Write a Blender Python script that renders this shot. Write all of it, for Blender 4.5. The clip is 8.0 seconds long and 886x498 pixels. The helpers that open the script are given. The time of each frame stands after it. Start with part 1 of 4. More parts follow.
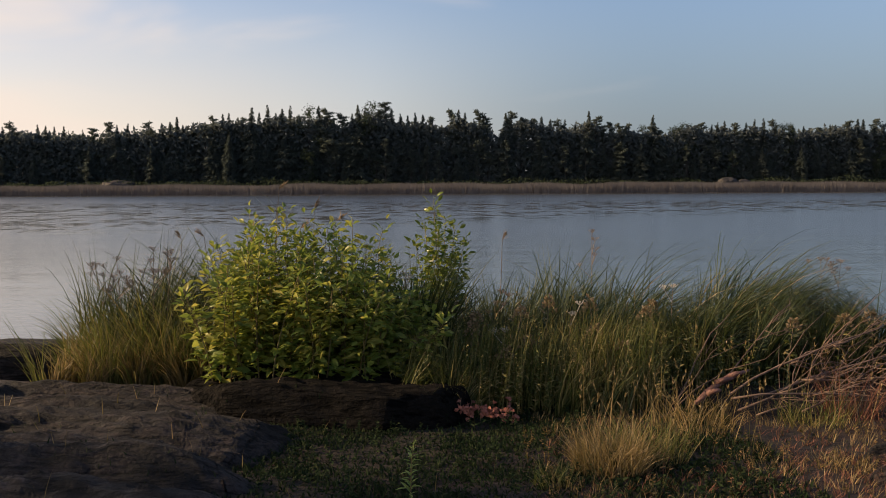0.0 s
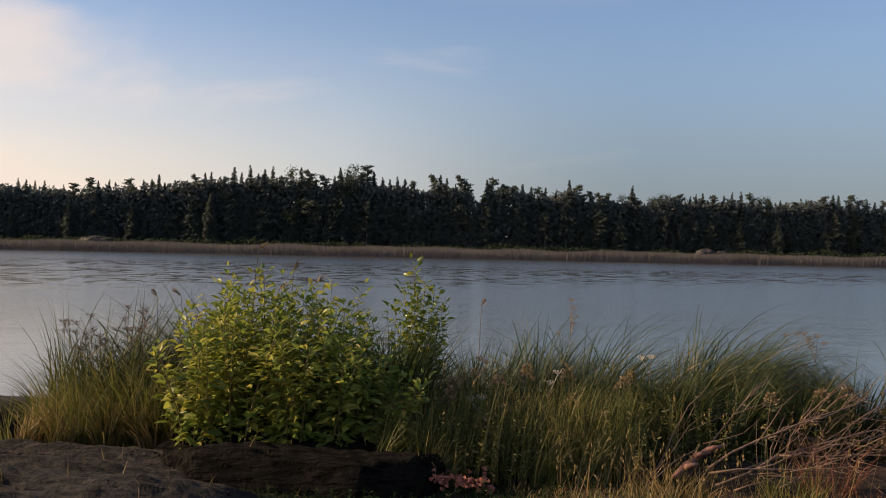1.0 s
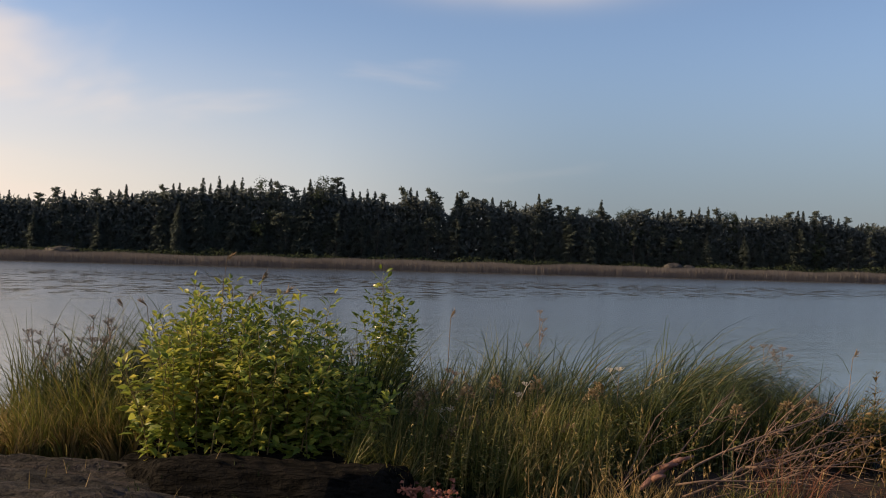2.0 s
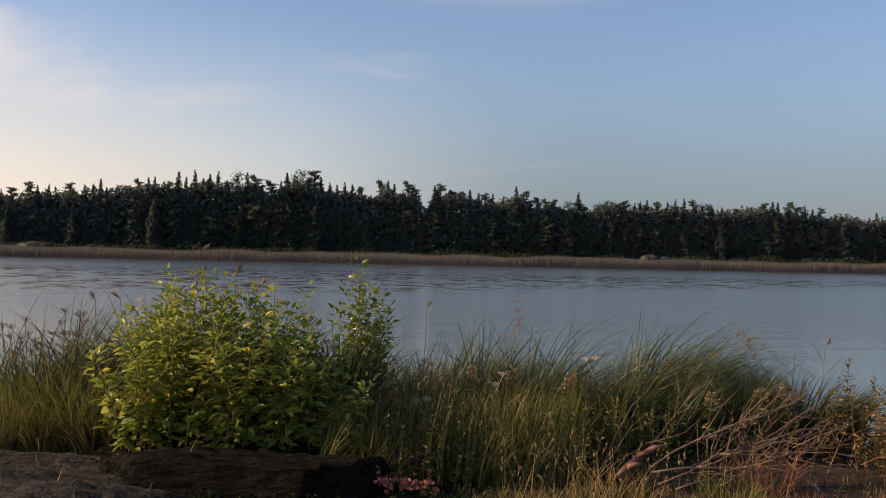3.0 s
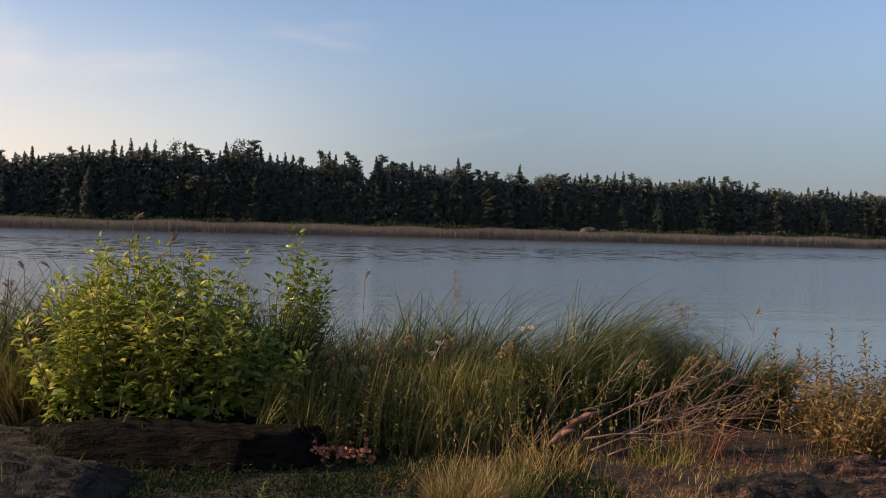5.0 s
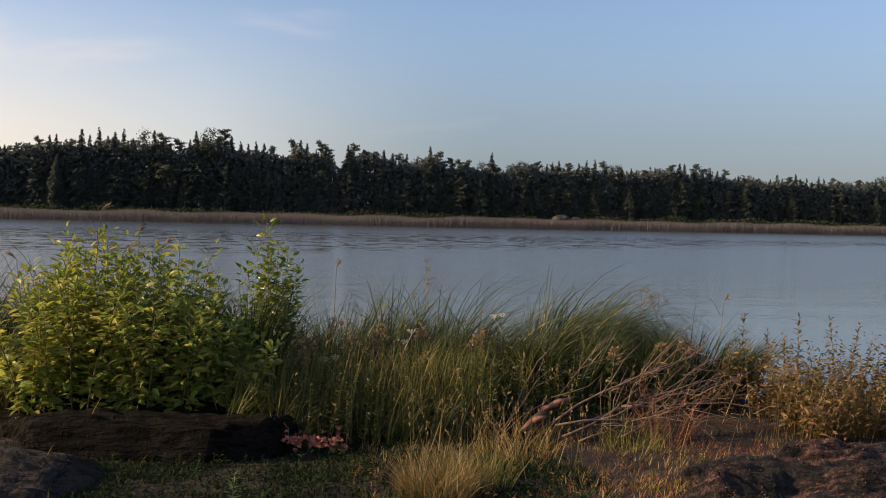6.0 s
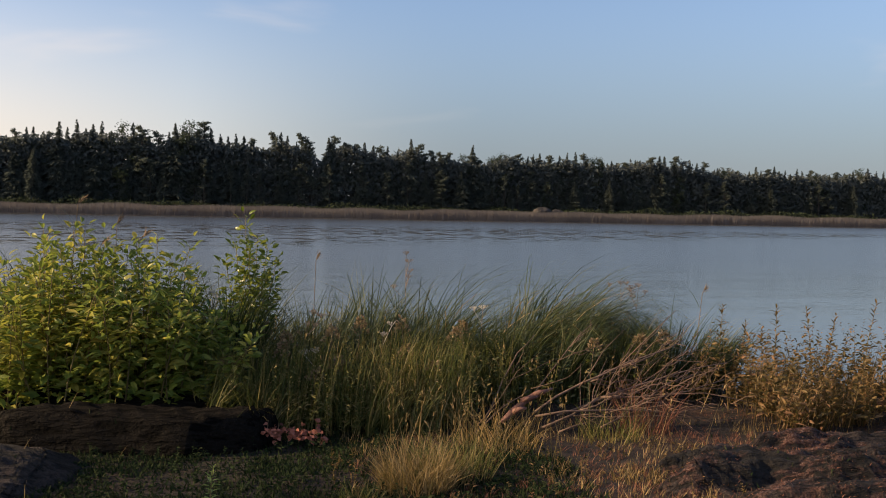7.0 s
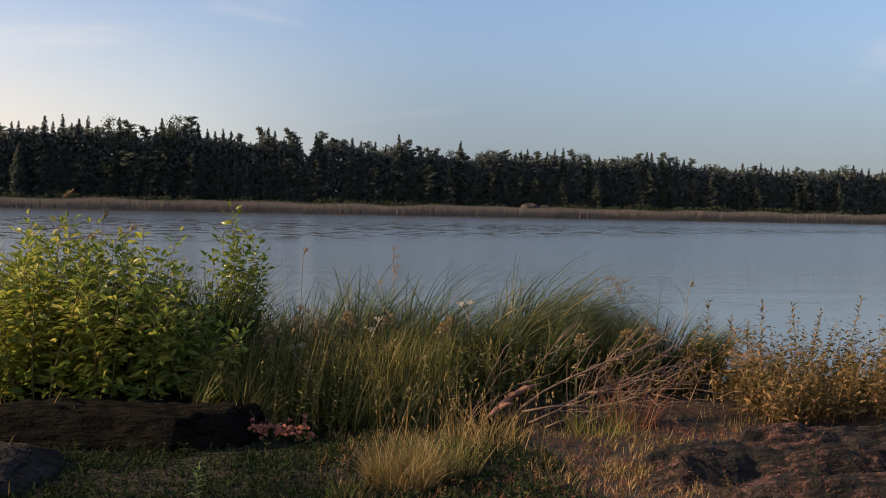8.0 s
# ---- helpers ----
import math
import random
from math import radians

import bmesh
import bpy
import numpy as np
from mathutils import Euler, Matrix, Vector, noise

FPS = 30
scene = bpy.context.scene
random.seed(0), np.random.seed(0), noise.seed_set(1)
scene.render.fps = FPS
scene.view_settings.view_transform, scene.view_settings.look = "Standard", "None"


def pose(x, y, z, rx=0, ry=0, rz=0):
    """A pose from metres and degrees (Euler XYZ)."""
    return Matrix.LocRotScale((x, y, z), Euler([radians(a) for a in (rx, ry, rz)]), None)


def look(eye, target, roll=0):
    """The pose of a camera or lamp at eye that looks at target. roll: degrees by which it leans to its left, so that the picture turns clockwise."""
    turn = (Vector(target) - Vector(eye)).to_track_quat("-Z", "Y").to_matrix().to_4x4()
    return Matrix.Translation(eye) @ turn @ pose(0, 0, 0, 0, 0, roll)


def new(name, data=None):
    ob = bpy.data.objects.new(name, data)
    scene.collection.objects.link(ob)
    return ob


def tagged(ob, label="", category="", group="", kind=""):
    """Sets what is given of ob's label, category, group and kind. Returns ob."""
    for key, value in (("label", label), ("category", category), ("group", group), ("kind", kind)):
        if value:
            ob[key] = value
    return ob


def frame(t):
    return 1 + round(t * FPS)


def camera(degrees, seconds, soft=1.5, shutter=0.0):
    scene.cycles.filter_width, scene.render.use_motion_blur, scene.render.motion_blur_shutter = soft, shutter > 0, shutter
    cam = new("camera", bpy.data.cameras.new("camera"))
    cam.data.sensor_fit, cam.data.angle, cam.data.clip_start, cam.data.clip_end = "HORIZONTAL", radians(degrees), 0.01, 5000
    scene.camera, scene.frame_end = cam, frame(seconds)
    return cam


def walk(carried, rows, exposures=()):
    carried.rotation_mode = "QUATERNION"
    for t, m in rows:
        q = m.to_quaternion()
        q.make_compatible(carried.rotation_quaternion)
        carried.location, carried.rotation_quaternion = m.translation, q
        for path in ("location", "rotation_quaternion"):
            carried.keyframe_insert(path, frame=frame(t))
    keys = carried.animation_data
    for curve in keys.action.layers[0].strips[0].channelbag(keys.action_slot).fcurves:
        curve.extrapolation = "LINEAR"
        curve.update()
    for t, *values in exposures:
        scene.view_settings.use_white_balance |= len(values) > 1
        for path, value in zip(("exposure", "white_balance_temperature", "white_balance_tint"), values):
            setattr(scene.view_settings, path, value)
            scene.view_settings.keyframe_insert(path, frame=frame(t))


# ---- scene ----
cam = camera(50.9, 8.0, soft=1.0)

PATH = [
    (0, (-0.05, 1.027, 1.358), (-0.046, 3.022, 1.218), -0.3),
    (0.5, (-0.054, 1.052, 1.365), (-0.027, 3.051, 1.311), 0.7),
    (1, (-0.05, 1.042, 1.366), (-0.003, 3.042, 1.364), 1.2),
    (1.5, (-0.053, 1.041, 1.363), (0.026, 3.039, 1.39), 1.5),
    (3, (-0.032, 1.059, 1.34), (0.127, 3.052, 1.353), 1.2),
    (3.5, (-0.025, 1.056, 1.334), (0.154, 3.048, 1.326), 1.0),
    (4, (-0.02, 1.059, 1.335), (0.19, 3.048, 1.31), 1.1),
    (4.5, (-0.013, 1.056, 1.331), (0.235, 3.04, 1.296), 1.4),
    (6, (0.002, 1.05, 1.327), (0.345, 3.019, 1.259), 1.2),
    (6.5, (0.008, 1.053, 1.324), (0.371, 3.018, 1.246), 1.1),
    (7, (0.012, 1.051, 1.323), (0.395, 3.012, 1.24), 1.1),
    (7.5, (0.015, 1.046, 1.323), (0.417, 3.004, 1.236), 1.2),
    (8, (0.016, 1.053, 1.322), (0.425, 3.009, 1.23), 1.2),
]
walk(cam, [(t, look(eye, target, roll)) for t, eye, target, roll in PATH], exposures=[(0.0, 0.46), (1.5, 0.42), (4.5, 0.55), (8.0, 0.66)])

from mathutils.bvhtree import BVHTree

# ---- world, sun ----
SUN_AZ = -88.0   # degrees from +y towards +x
SUN_EL = 22.0
world = bpy.data.worlds.new("world")
scene.world = world
world.use_nodes = True


def link(nt, a, b):
    nt.links.new(a, b)


def node(nt, kind, **values):
    n = nt.nodes.new(kind)
    for k, v in values.items():
        setattr(n, k, v)
    return n


def math_node(nt, op, a, b=None, clamp=False):
    n = node(nt, "ShaderNodeMath", operation=op, use_clamp=clamp)
    for i, v in enumerate((a, b)):
        if v is None:
            continue
        if isinstance(v, (int, float)):
            n.inputs[i].default_value = v
        else:
            link(nt, v, n.inputs[i])
    return n.outputs[0]


def ramp(nt, fac, stops):
    n = node(nt, "ShaderNodeValToRGB")
    while len(n.color_ramp.elements) < len(stops):
        n.color_ramp.elements.new(0.5)
    for e, (p, c) in zip(n.color_ramp.elements, stops):
        e.position = p
        e.color = (*c, 1) if len(c) == 3 else c
    link(nt, fac, n.inputs[0])
    return n.outputs[0]


def mix_color(nt, fac, a, b, blend="MIX"):
    n = node(nt, "ShaderNodeMix", data_type="RGBA", blend_type=blend)
    for i, v in ((0, fac), (6, a), (7, b)):
        if isinstance(v, (int, float)):
            n.inputs[i].default_value = v
        elif isinstance(v, tuple):
            n.inputs[i].default_value = (*v, 1)
        else:
            link(nt, v, n.inputs[i])
    return n.outputs[2]


def build_sky():
    nt = world.node_tree
    nt.nodes.clear()
    sky = node(nt, "ShaderNodeTexSky", sky_type="NISHITA", sun_disc=False)
    sky.sun_elevation = radians(SUN_EL)
    sky.sun_rotation = radians(SUN_AZ)
    sky.air_density = 1.0
    sky.dust_density = 0.8
    sky.ozone_density = 2.5
    # haze low over the lake, warmer towards the sun
    tc = node(nt, "ShaderNodeTexCoord")
    sep = node(nt, "ShaderNodeSeparateXYZ")
    link(nt, tc.outputs["Generated"], sep.inputs[0])
    low = node(nt, "ShaderNodeMapRange", interpolation_type="SMOOTHERSTEP")
    low.inputs[1].default_value, low.inputs[2].default_value = 0.3, -0.02
    low.inputs[3].default_value, low.inputs[4].default_value = 0.0, 0.8
    link(nt, sep.outputs[2], low.inputs[0])
    side = node(nt, "ShaderNodeMapRange", interpolation_type="SMOOTHSTEP")
    side.inputs[1].default_value, side.inputs[2].default_value = 0.25, -0.5
    link(nt, sep.outputs[0], side.inputs[0])
    haze = ramp(nt, side.outputs[0], [(0.0, (1.15, 1.4, 1.75)), (0.4, (3.95, 3.75, 3.65)), (1.0, (6.7, 5.4, 4.4))])
    hazy = mix_color(nt, low.outputs[0], mix_color(nt, 1.0, sky.outputs[0], (1.0, 0.92, 0.95), "MULTIPLY"), haze)
    # thin, soft clouds, thicker towards the sun
    mp = node(nt, "ShaderNodeMapping")
    mp.inputs["Scale"].default_value = (2.6, 2.6, 8.0)
    mp.inputs["Rotation"].default_value = (0, radians(16), 0)
    mp.inputs["Location"].default_value = (0.35, 0.2, 0.1)
    link(nt, tc.outputs["Generated"], mp.inputs[0])
    nz = node(nt, "ShaderNodeTexNoise")
    nz.inputs["Scale"].default_value = 1.5
    nz.inputs["Detail"].default_value = 4
    nz.inputs["Roughness"].default_value = 0.45
    nz.inputs["Distortion"].default_value = 0.4
    link(nt, mp.outputs[0], nz.inputs["Vector"])
    thick = node(nt, "ShaderNodeMapRange", interpolation_type="SMOOTHSTEP")
    thick.inputs[1].default_value, thick.inputs[2].default_value = -0.1, -0.5
    thick.inputs[3].default_value, thick.inputs[4].default_value = 0.0, 0.42
    link(nt, sep.outputs[0], thick.inputs[0])
    cover = math_node(nt, "ADD", nz.outputs[0], thick.outputs[0])
    fac = node(nt, "ShaderNodeMapRange", interpolation_type="SMOOTHSTEP")
    fac.inputs[1].default_value, fac.inputs[2].default_value = 0.66, 1.0
    fac.inputs[3].default_value, fac.inputs[4].default_value = 0.0, 0.75
    link(nt, cover, fac.inputs[0])
    wx = math_node(nt, "POWER", math_node(nt, "MULTIPLY", math_node(nt, "SUBTRACT", sep.outputs[0], 0.13), 9.5), 2.0)
    wz = math_node(nt, "POWER", math_node(nt, "MULTIPLY", math_node(nt, "SUBTRACT", sep.outputs[2], 0.282), 60.0), 2.0)
    wisp = math_node(nt, "EXPONENT", math_node(nt, "MULTIPLY", math_node(nt, "ADD", wx, wz), -1.0))
    wisp = math_node(nt, "MULTIPLY", wisp, math_node(nt, "MULTIPLY", nz.outputs[0], 0.8))
    total = math_node(nt, "MAXIMUM", fac.outputs[0], wisp, True)
    col = mix_color(nt, total, hazy, (6.1, 5.1, 4.4))
    bg = node(nt, "ShaderNodeBackground")
    bg.inputs["Strength"].default_value = 0.115
    link(nt, col, bg.inputs[0])
    out = node(nt, "ShaderNodeOutputWorld")
    link(nt, bg.outputs[0], out.inputs[0])


build_sky()
sun_data = bpy.data.lights.new("sun", "SUN")
sun_data.energy = 5.0
sun_data.angle = radians(0.6)
sun_data.color = (1.0, 0.71, 0.42)
sun = new("sun", sun_data)
a_, e_ = radians(SUN_AZ), radians(SUN_EL)
sun.matrix_world = look((60 * math.sin(a_) * math.cos(e_), 60 * math.cos(a_) * math.cos(e_), 60 * math.sin(e_)), (0, 0, 0))


# ---- materials ----
def material(name):
    m = bpy.data.materials.new(name)
    m.use_nodes = True
    nt = m.node_tree
    nt.nodes.clear()
    bs = node(nt, "ShaderNodeBsdfPrincipled")
    out = node(nt, "ShaderNodeOutputMaterial")
    link(nt, bs.outputs[0], out.inputs[0])
    return m, nt, bs, out


def object_noise(nt, scale, detail=4, stretch=(1, 1, 1), rough=0.55):
    tc = node(nt, "ShaderNodeTexCoord")
    mp = node(nt, "ShaderNodeMapping")
    mp.inputs["Scale"].default_value = stretch
    link(nt, tc.outputs["Object"], mp.inputs[0])
    nz = node(nt, "ShaderNodeTexNoise")
    nz.inputs["Scale"].default_value = scale
    nz.inputs["Detail"].default_value = detail
    nz.inputs["Roughness"].default_value = rough
    link(nt, mp.outputs[0], nz.inputs["Vector"])
    return nz.outputs[0]


def bump(nt, bs, height, strength, distance):
    b = node(nt, "ShaderNodeBump")
    b.inputs["Strength"].default_value = strength
    b.inputs["Distance"].default_value = distance
    link(nt, height, b.inputs["Height"])
    link(nt, b.outputs[0], bs.inputs["Normal"])


def leaf_material(name, stops, translucent=0.35, rough=0.5, patch=1.3, patch_mix=0.5):
    """Blades or leaves: colour by the single blade and by patches of the stand; light shines through."""
    m, nt, bs, out = material(name)
    geo = node(nt, "ShaderNodeNewGeometry")
    big = object_noise(nt, patch, 3)
    t = math_node(nt, "ADD", math_node(nt, "MULTIPLY", geo.outputs["Random Per Island"], 1 - patch_mix),
                  math_node(nt, "MULTIPLY", big, patch_mix))
    col = ramp(nt, t, stops)
    link(nt, col, bs.inputs["Base Color"])
    bs.inputs["Roughness"].default_value = rough
    bs.inputs["Specular IOR Level"].default_value = 0.35 if rough < 0.9 else 0.1
    tr = node(nt, "ShaderNodeBsdfTranslucent")
    link(nt, mix_color(nt, 0.2 if rough < 0.9 else 0.0, col, (0.3, 0.33, 0.05)), tr.inputs[0])
    mx = node(nt, "ShaderNodeMixShader")
    mx.inputs[0].default_value = translucent
    link(nt, bs.outputs[0], mx.inputs[1])
    link(nt, tr.outputs[0], mx.inputs[2])
    link(nt, mx.outputs[0], out.inputs[0])
    return m


def rock_material(name, litter=0.0, moss=0.8):
    m, nt, bs, out = material(name)
    big = object_noise(nt, 1.6, 5)
    fine = object_noise(nt, 38, 4, rough=0.7)
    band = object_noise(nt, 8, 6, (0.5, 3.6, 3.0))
    base = ramp(nt, big, [(0.3, (0.02, 0.016, 0.016)), (0.52, (0.05, 0.038, 0.038)), (0.72, (0.11, 0.084, 0.078))])
    col = mix_color(nt, 0.55, base, ramp(nt, fine, [(0.38, (0.006, 0.005, 0.005)), (0.66, (0.1, 0.076, 0.068))]))
    lichen = ramp(nt, object_noise(nt, 9, 6, rough=0.7), [(0.60, (0, 0, 0)), (0.68, (1, 1, 1))])
    col = mix_color(nt, math_node(nt, "MULTIPLY", lichen, 0.35), col, (0.17, 0.16, 0.14))
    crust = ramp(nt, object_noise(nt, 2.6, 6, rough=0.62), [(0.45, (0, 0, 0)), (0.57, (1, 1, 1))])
    # from 0.85 up, moss and painted shade blacken the whole rock evenly
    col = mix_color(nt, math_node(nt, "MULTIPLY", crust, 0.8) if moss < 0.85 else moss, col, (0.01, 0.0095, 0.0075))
    if litter:
        strewn = ramp(nt, object_noise(nt, 4.5, 7, rough=0.72), [(0.47, (0, 0, 0)), (0.56, (1, 1, 1))])
        needles = ramp(nt, object_noise(nt, 55, 4, rough=0.8), [(0.36, (0.03, 0.014, 0.011)), (0.52, (0.15, 0.066, 0.05)), (0.68, (0.36, 0.24, 0.2))])
        col = mix_color(nt, math_node(nt, "MULTIPLY", strewn, litter), col, needles)
    # crevice shade painted in: colour darkens wherever the bump bands dip
    crevice_shade = ramp(nt, band, [(0.42, (0.07, 0.065, 0.065)), (0.51, (1, 1, 1))])
    col = mix_color(nt, 1.0, col, crevice_shade, "MULTIPLY")
    link(nt, col, bs.inputs["Base Color"])
    bs.inputs["Roughness"].default_value = 0.85
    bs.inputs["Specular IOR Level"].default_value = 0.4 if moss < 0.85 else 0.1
    pit = object_noise(nt, 16, 6, (0.8, 1.8, 1), 0.65)
    h = math_node(nt, "ADD", math_node(nt, "MULTIPLY", band, 1.0), math_node(nt, "MULTIPLY", fine, 0.22))
    h = math_node(nt, "ADD", h, math_node(nt, "MULTIPLY", pit, 0.55))
    bump(nt, bs, h, 1.0, 0.19)
    return m


def ground_material():
    m, nt, bs, out = material("soil")
    big = object_noise(nt, 0.9, 5)
    fine = object_noise(nt, 30, 5, rough=0.7)
    moss = ramp(nt, big, [(0.42, (0.005, 0.008, 0.004)), (0.54, (0.013, 0.009, 0.006)), (0.66, (0.07, 0.028, 0.018))])
    col = mix_color(nt, 0.6, moss, ramp(nt, fine, [(0.35, (0.004, 0.004, 0.003)), (0.72, (0.05, 0.026, 0.016))]))
    link(nt, col, bs.inputs["Base Color"])
    bs.inputs["Roughness"].default_value = 0.95
    bump(nt, bs, fine, 0.9, 0.03)
    return m


def water_material():
    m, nt, bs, out = material("lake_water")
    bs.inputs["Base Color"].default_value = (0.06, 0.063, 0.062, 1)
    bs.inputs["IOR"].default_value = 1.62
    small = object_noise(nt, 3.2, 3, (0.7, 1.7, 1))
    swell = object_noise(nt, 0.3, 2, (0.6, 1.6, 1))
    streak = object_noise(nt, 1.1, 5, (0.7, 0.5, 1), 0.65)
    tc = node(nt, "ShaderNodeTexCoord")
    sep = node(nt, "ShaderNodeSeparateXYZ")
    link(nt, tc.outputs["Object"], sep.inputs[0])
    # a lane of smooth streaks lies across the lake before the far reeds
    near = node(nt, "ShaderNodeMapRange", interpolation_type="SMOOTHSTEP")
    near.inputs[1].default_value, near.inputs[2].default_value = 42, 58
    link(nt, math_node(nt, "SUBTRACT", sep.outputs[1], math_node(nt, "MULTIPLY", sep.outputs[0], 0.6)), near.inputs[0])
    far = node(nt, "ShaderNodeMapRange", interpolation_type="SMOOTHSTEP")
    far.inputs[1].default_value, far.inputs[2].default_value = 115, 90
    link(nt, sep.outputs[1], far.inputs[0])
    calm = node(nt, "ShaderNodeMapRange", interpolation_type="SMOOTHSTEP")
    calm.inputs[1].default_value, calm.inputs[2].default_value = 0.5, 0.56
    link(nt, streak, calm.inputs[0])
    lane = math_node(nt, "MULTIPLY", math_node(nt, "MULTIPLY", near.outputs[0], far.outputs[0]), calm.outputs[0])
    edge = node(nt, "ShaderNodeMapRange", interpolation_type="SMOOTHSTEP")
    edge.inputs[1].default_value, edge.inputs[2].default_value = 158, 176
    link(nt, sep.outputs[1], edge.inputs[0])
    lane = math_node(nt, "MAXIMUM", lane, edge.outputs[0])
    ruffle = node(nt, "ShaderNodeMapRange", interpolation_type="SMOOTHSTEP")
    ruffle.inputs[1].default_value, ruffle.inputs[2].default_value = 10, 42
    ruffle.inputs[3].default_value, ruffle.inputs[4].default_value = 0.55, 1.1
    link(nt, sep.outputs[1], ruffle.inputs[0])
    h = math_node(nt, "ADD", math_node(nt, "MULTIPLY", small, 0.01), math_node(nt, "MULTIPLY", swell, 0.024))
    h = math_node(nt, "MULTIPLY", h, ruffle.outputs[0])
    rough = math_node(nt, "MULTIPLY", ruffle.outputs[0], math_node(nt, "SUBTRACT", 0.2, math_node(nt, "MULTIPLY", lane, 0.16)))
    link(nt, rough, bs.inputs["Roughness"])
    bump(nt, bs, h, 1.0, 1.0)
    return m


def wood_material(name, a, b, scale=30, rough=0.75):
    m, nt, bs, out = material(name)
    n1 = object_noise(nt, scale, 5, (1, 1, 0.25))
    link(nt, ramp(nt, n1, [(0.3, a), (0.7, b)]), bs.inputs["Base Color"])
    bs.inputs["Roughness"].default_value = rough
    bump(nt, bs, n1, 0.6, 0.01)
    return m


M_ROCK = rock_material("granite")
# moss plus painted shade: the block's dark front is put into its colour
M_BLOCK = rock_material("moss_and_shade_granite", 0.0, 0.86)
M_OUTCROP = rock_material("strewn_granite", 0.85)
M_GROUND = ground_material()
M_WATER = water_material()
M_SEDGE = leaf_material("sedge", [(0.2, (0.013, 0.026, 0.01)), (0.42, (0.03, 0.052, 0.016)), (0.62, (0.058, 0.075, 0.024)), (0.8, (0.12, 0.115, 0.048)), (0.93, (0.3, 0.24, 0.13))], 0.22, patch_mix=0.45)
M_MEADOW = leaf_material("meadow_grass", [(0.22, (0.036, 0.054, 0.014)), (0.42, (0.09, 0.108, 0.027)), (0.58, (0.18, 0.165, 0.05)), (0.74, (0.32, 0.25, 0.1)), (0.88, (0.5, 0.38, 0.2))], 0.36, patch=2.2, patch_mix=0.5)
M_STRAW = leaf_material("dry_straw", [(0.2, (0.09, 0.065, 0.025)), (0.45, (0.22, 0.15, 0.058)), (0.7, (0.36, 0.25, 0.11)), (0.85, (0.5, 0.37, 0.2))], 0.3, patch_mix=0.35)
M_SHRUB = leaf_material("willow_leaf", [(0.2, (0.14, 0.2, 0.04)), (0.45, (0.24, 0.29, 0.055)), (0.65, (0.37, 0.36, 0.07)), (0.85, (0.5, 0.42, 0.11))], 0.48, 0.4, patch=2.5, patch_mix=0.4)
M_SAPLING = leaf_material("alder_leaf", [(0.2, (0.075, 0.125, 0.018)), (0.5, (0.17, 0.22, 0.034)), (0.8, (0.36, 0.35, 0.06))], 0.35, 0.3)
M_SPROUT = leaf_material("fresh_leaf", [(0.2, (0.16, 0.24, 0.05)), (0.8, (0.34, 0.4, 0.1))], 0.35, 0.4)
M_MOSS = leaf_material("moss", [(0.2, (0.01, 0.02, 0.009)), (0.5, (0.02, 0.036, 0.014)), (0.8, (0.046, 0.056, 0.026))], 0.2, 0.9, 2.5)
M_LITTER = leaf_material("needle_litter", [(0.2, (0.055, 0.023, 0.017)), (0.5, (0.16, 0.062, 0.04)), (0.85, (0.28, 0.14, 0.095))], 0.15, 0.8)
M_RUSSET = leaf_material("russet_leaf", [(0.2, (0.035, 0.03, 0.014)), (0.45, (0.11, 0.08, 0.028)), (0.65, (0.2, 0.125, 0.05)), (0.85, (0.28, 0.15, 0.085))], 0.3, 0.55, 2.0, 0.5)
M_BROWN = leaf_material("withered_head", [(0.2, (0.13, 0.085, 0.05)), (0.5, (0.26, 0.18, 0.1)), (0.85, (0.42, 0.33, 0.21))], 0.25, 0.7)
M_CORAL = leaf_material("withered_leaf", [(0.2, (0.2, 0.06, 0.045)), (0.8, (0.5, 0.2, 0.14))], 0.25, 0.6)
M_REED = leaf_material("far_reed", [(0.25, (0.165, 0.152, 0.15)), (0.6, (0.2, 0.184, 0.178)), (0.85, (0.18, 0.176, 0.15))], 0.35, 0.9, 0.04, 0.95)
# spruce, wood and pine colours are raised and bluish: aerial haze painted in
M_NEEDLE = leaf_material("hazy_spruce_needle", [(0.2, (0.098, 0.117, 0.107)), (0.5, (0.106, 0.127, 0.111)), (0.85, (0.114, 0.133, 0.107))], 0.45, 1.0, 0.15, 0.8)
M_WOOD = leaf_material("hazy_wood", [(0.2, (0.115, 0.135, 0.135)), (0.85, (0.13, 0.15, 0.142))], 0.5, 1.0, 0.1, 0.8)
M_PINE = leaf_material("hazy_pine_needle", [(0.2, (0.098, 0.117, 0.102)), (0.5, (0.106, 0.127, 0.106)), (0.85, (0.118, 0.135, 0.102))], 0.45, 1.0, 0.15, 0.8)
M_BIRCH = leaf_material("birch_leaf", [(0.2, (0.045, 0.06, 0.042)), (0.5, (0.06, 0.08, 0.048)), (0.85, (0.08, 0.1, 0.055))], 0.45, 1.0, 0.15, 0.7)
M_BARK = wood_material("bark", (0.02, 0.018, 0.016), (0.06, 0.05, 0.042))
M_DEAD = wood_material("bleached_wood", (0.08, 0.05, 0.036), (0.22, 0.145, 0.105))
M_FAR_ROCK = wood_material("far_granite", (0.022, 0.02, 0.02), (0.05, 0.046, 0.044), 1.5)
M_STUB = wood_material("peeling_bark", (0.07, 0.028, 0.022), (0.27, 0.14, 0.11), 14)
M_STALK = wood_material("dry_stalk", (0.12, 0.085, 0.05), (0.27, 0.19, 0.11))
M_UMBEL = wood_material("seed_umbel", (0.13, 0.1, 0.075), (0.27, 0.21, 0.165))
M_TWIG = wood_material("green_twig", (0.1, 0.07, 0.025), (0.2, 0.15, 0.05))
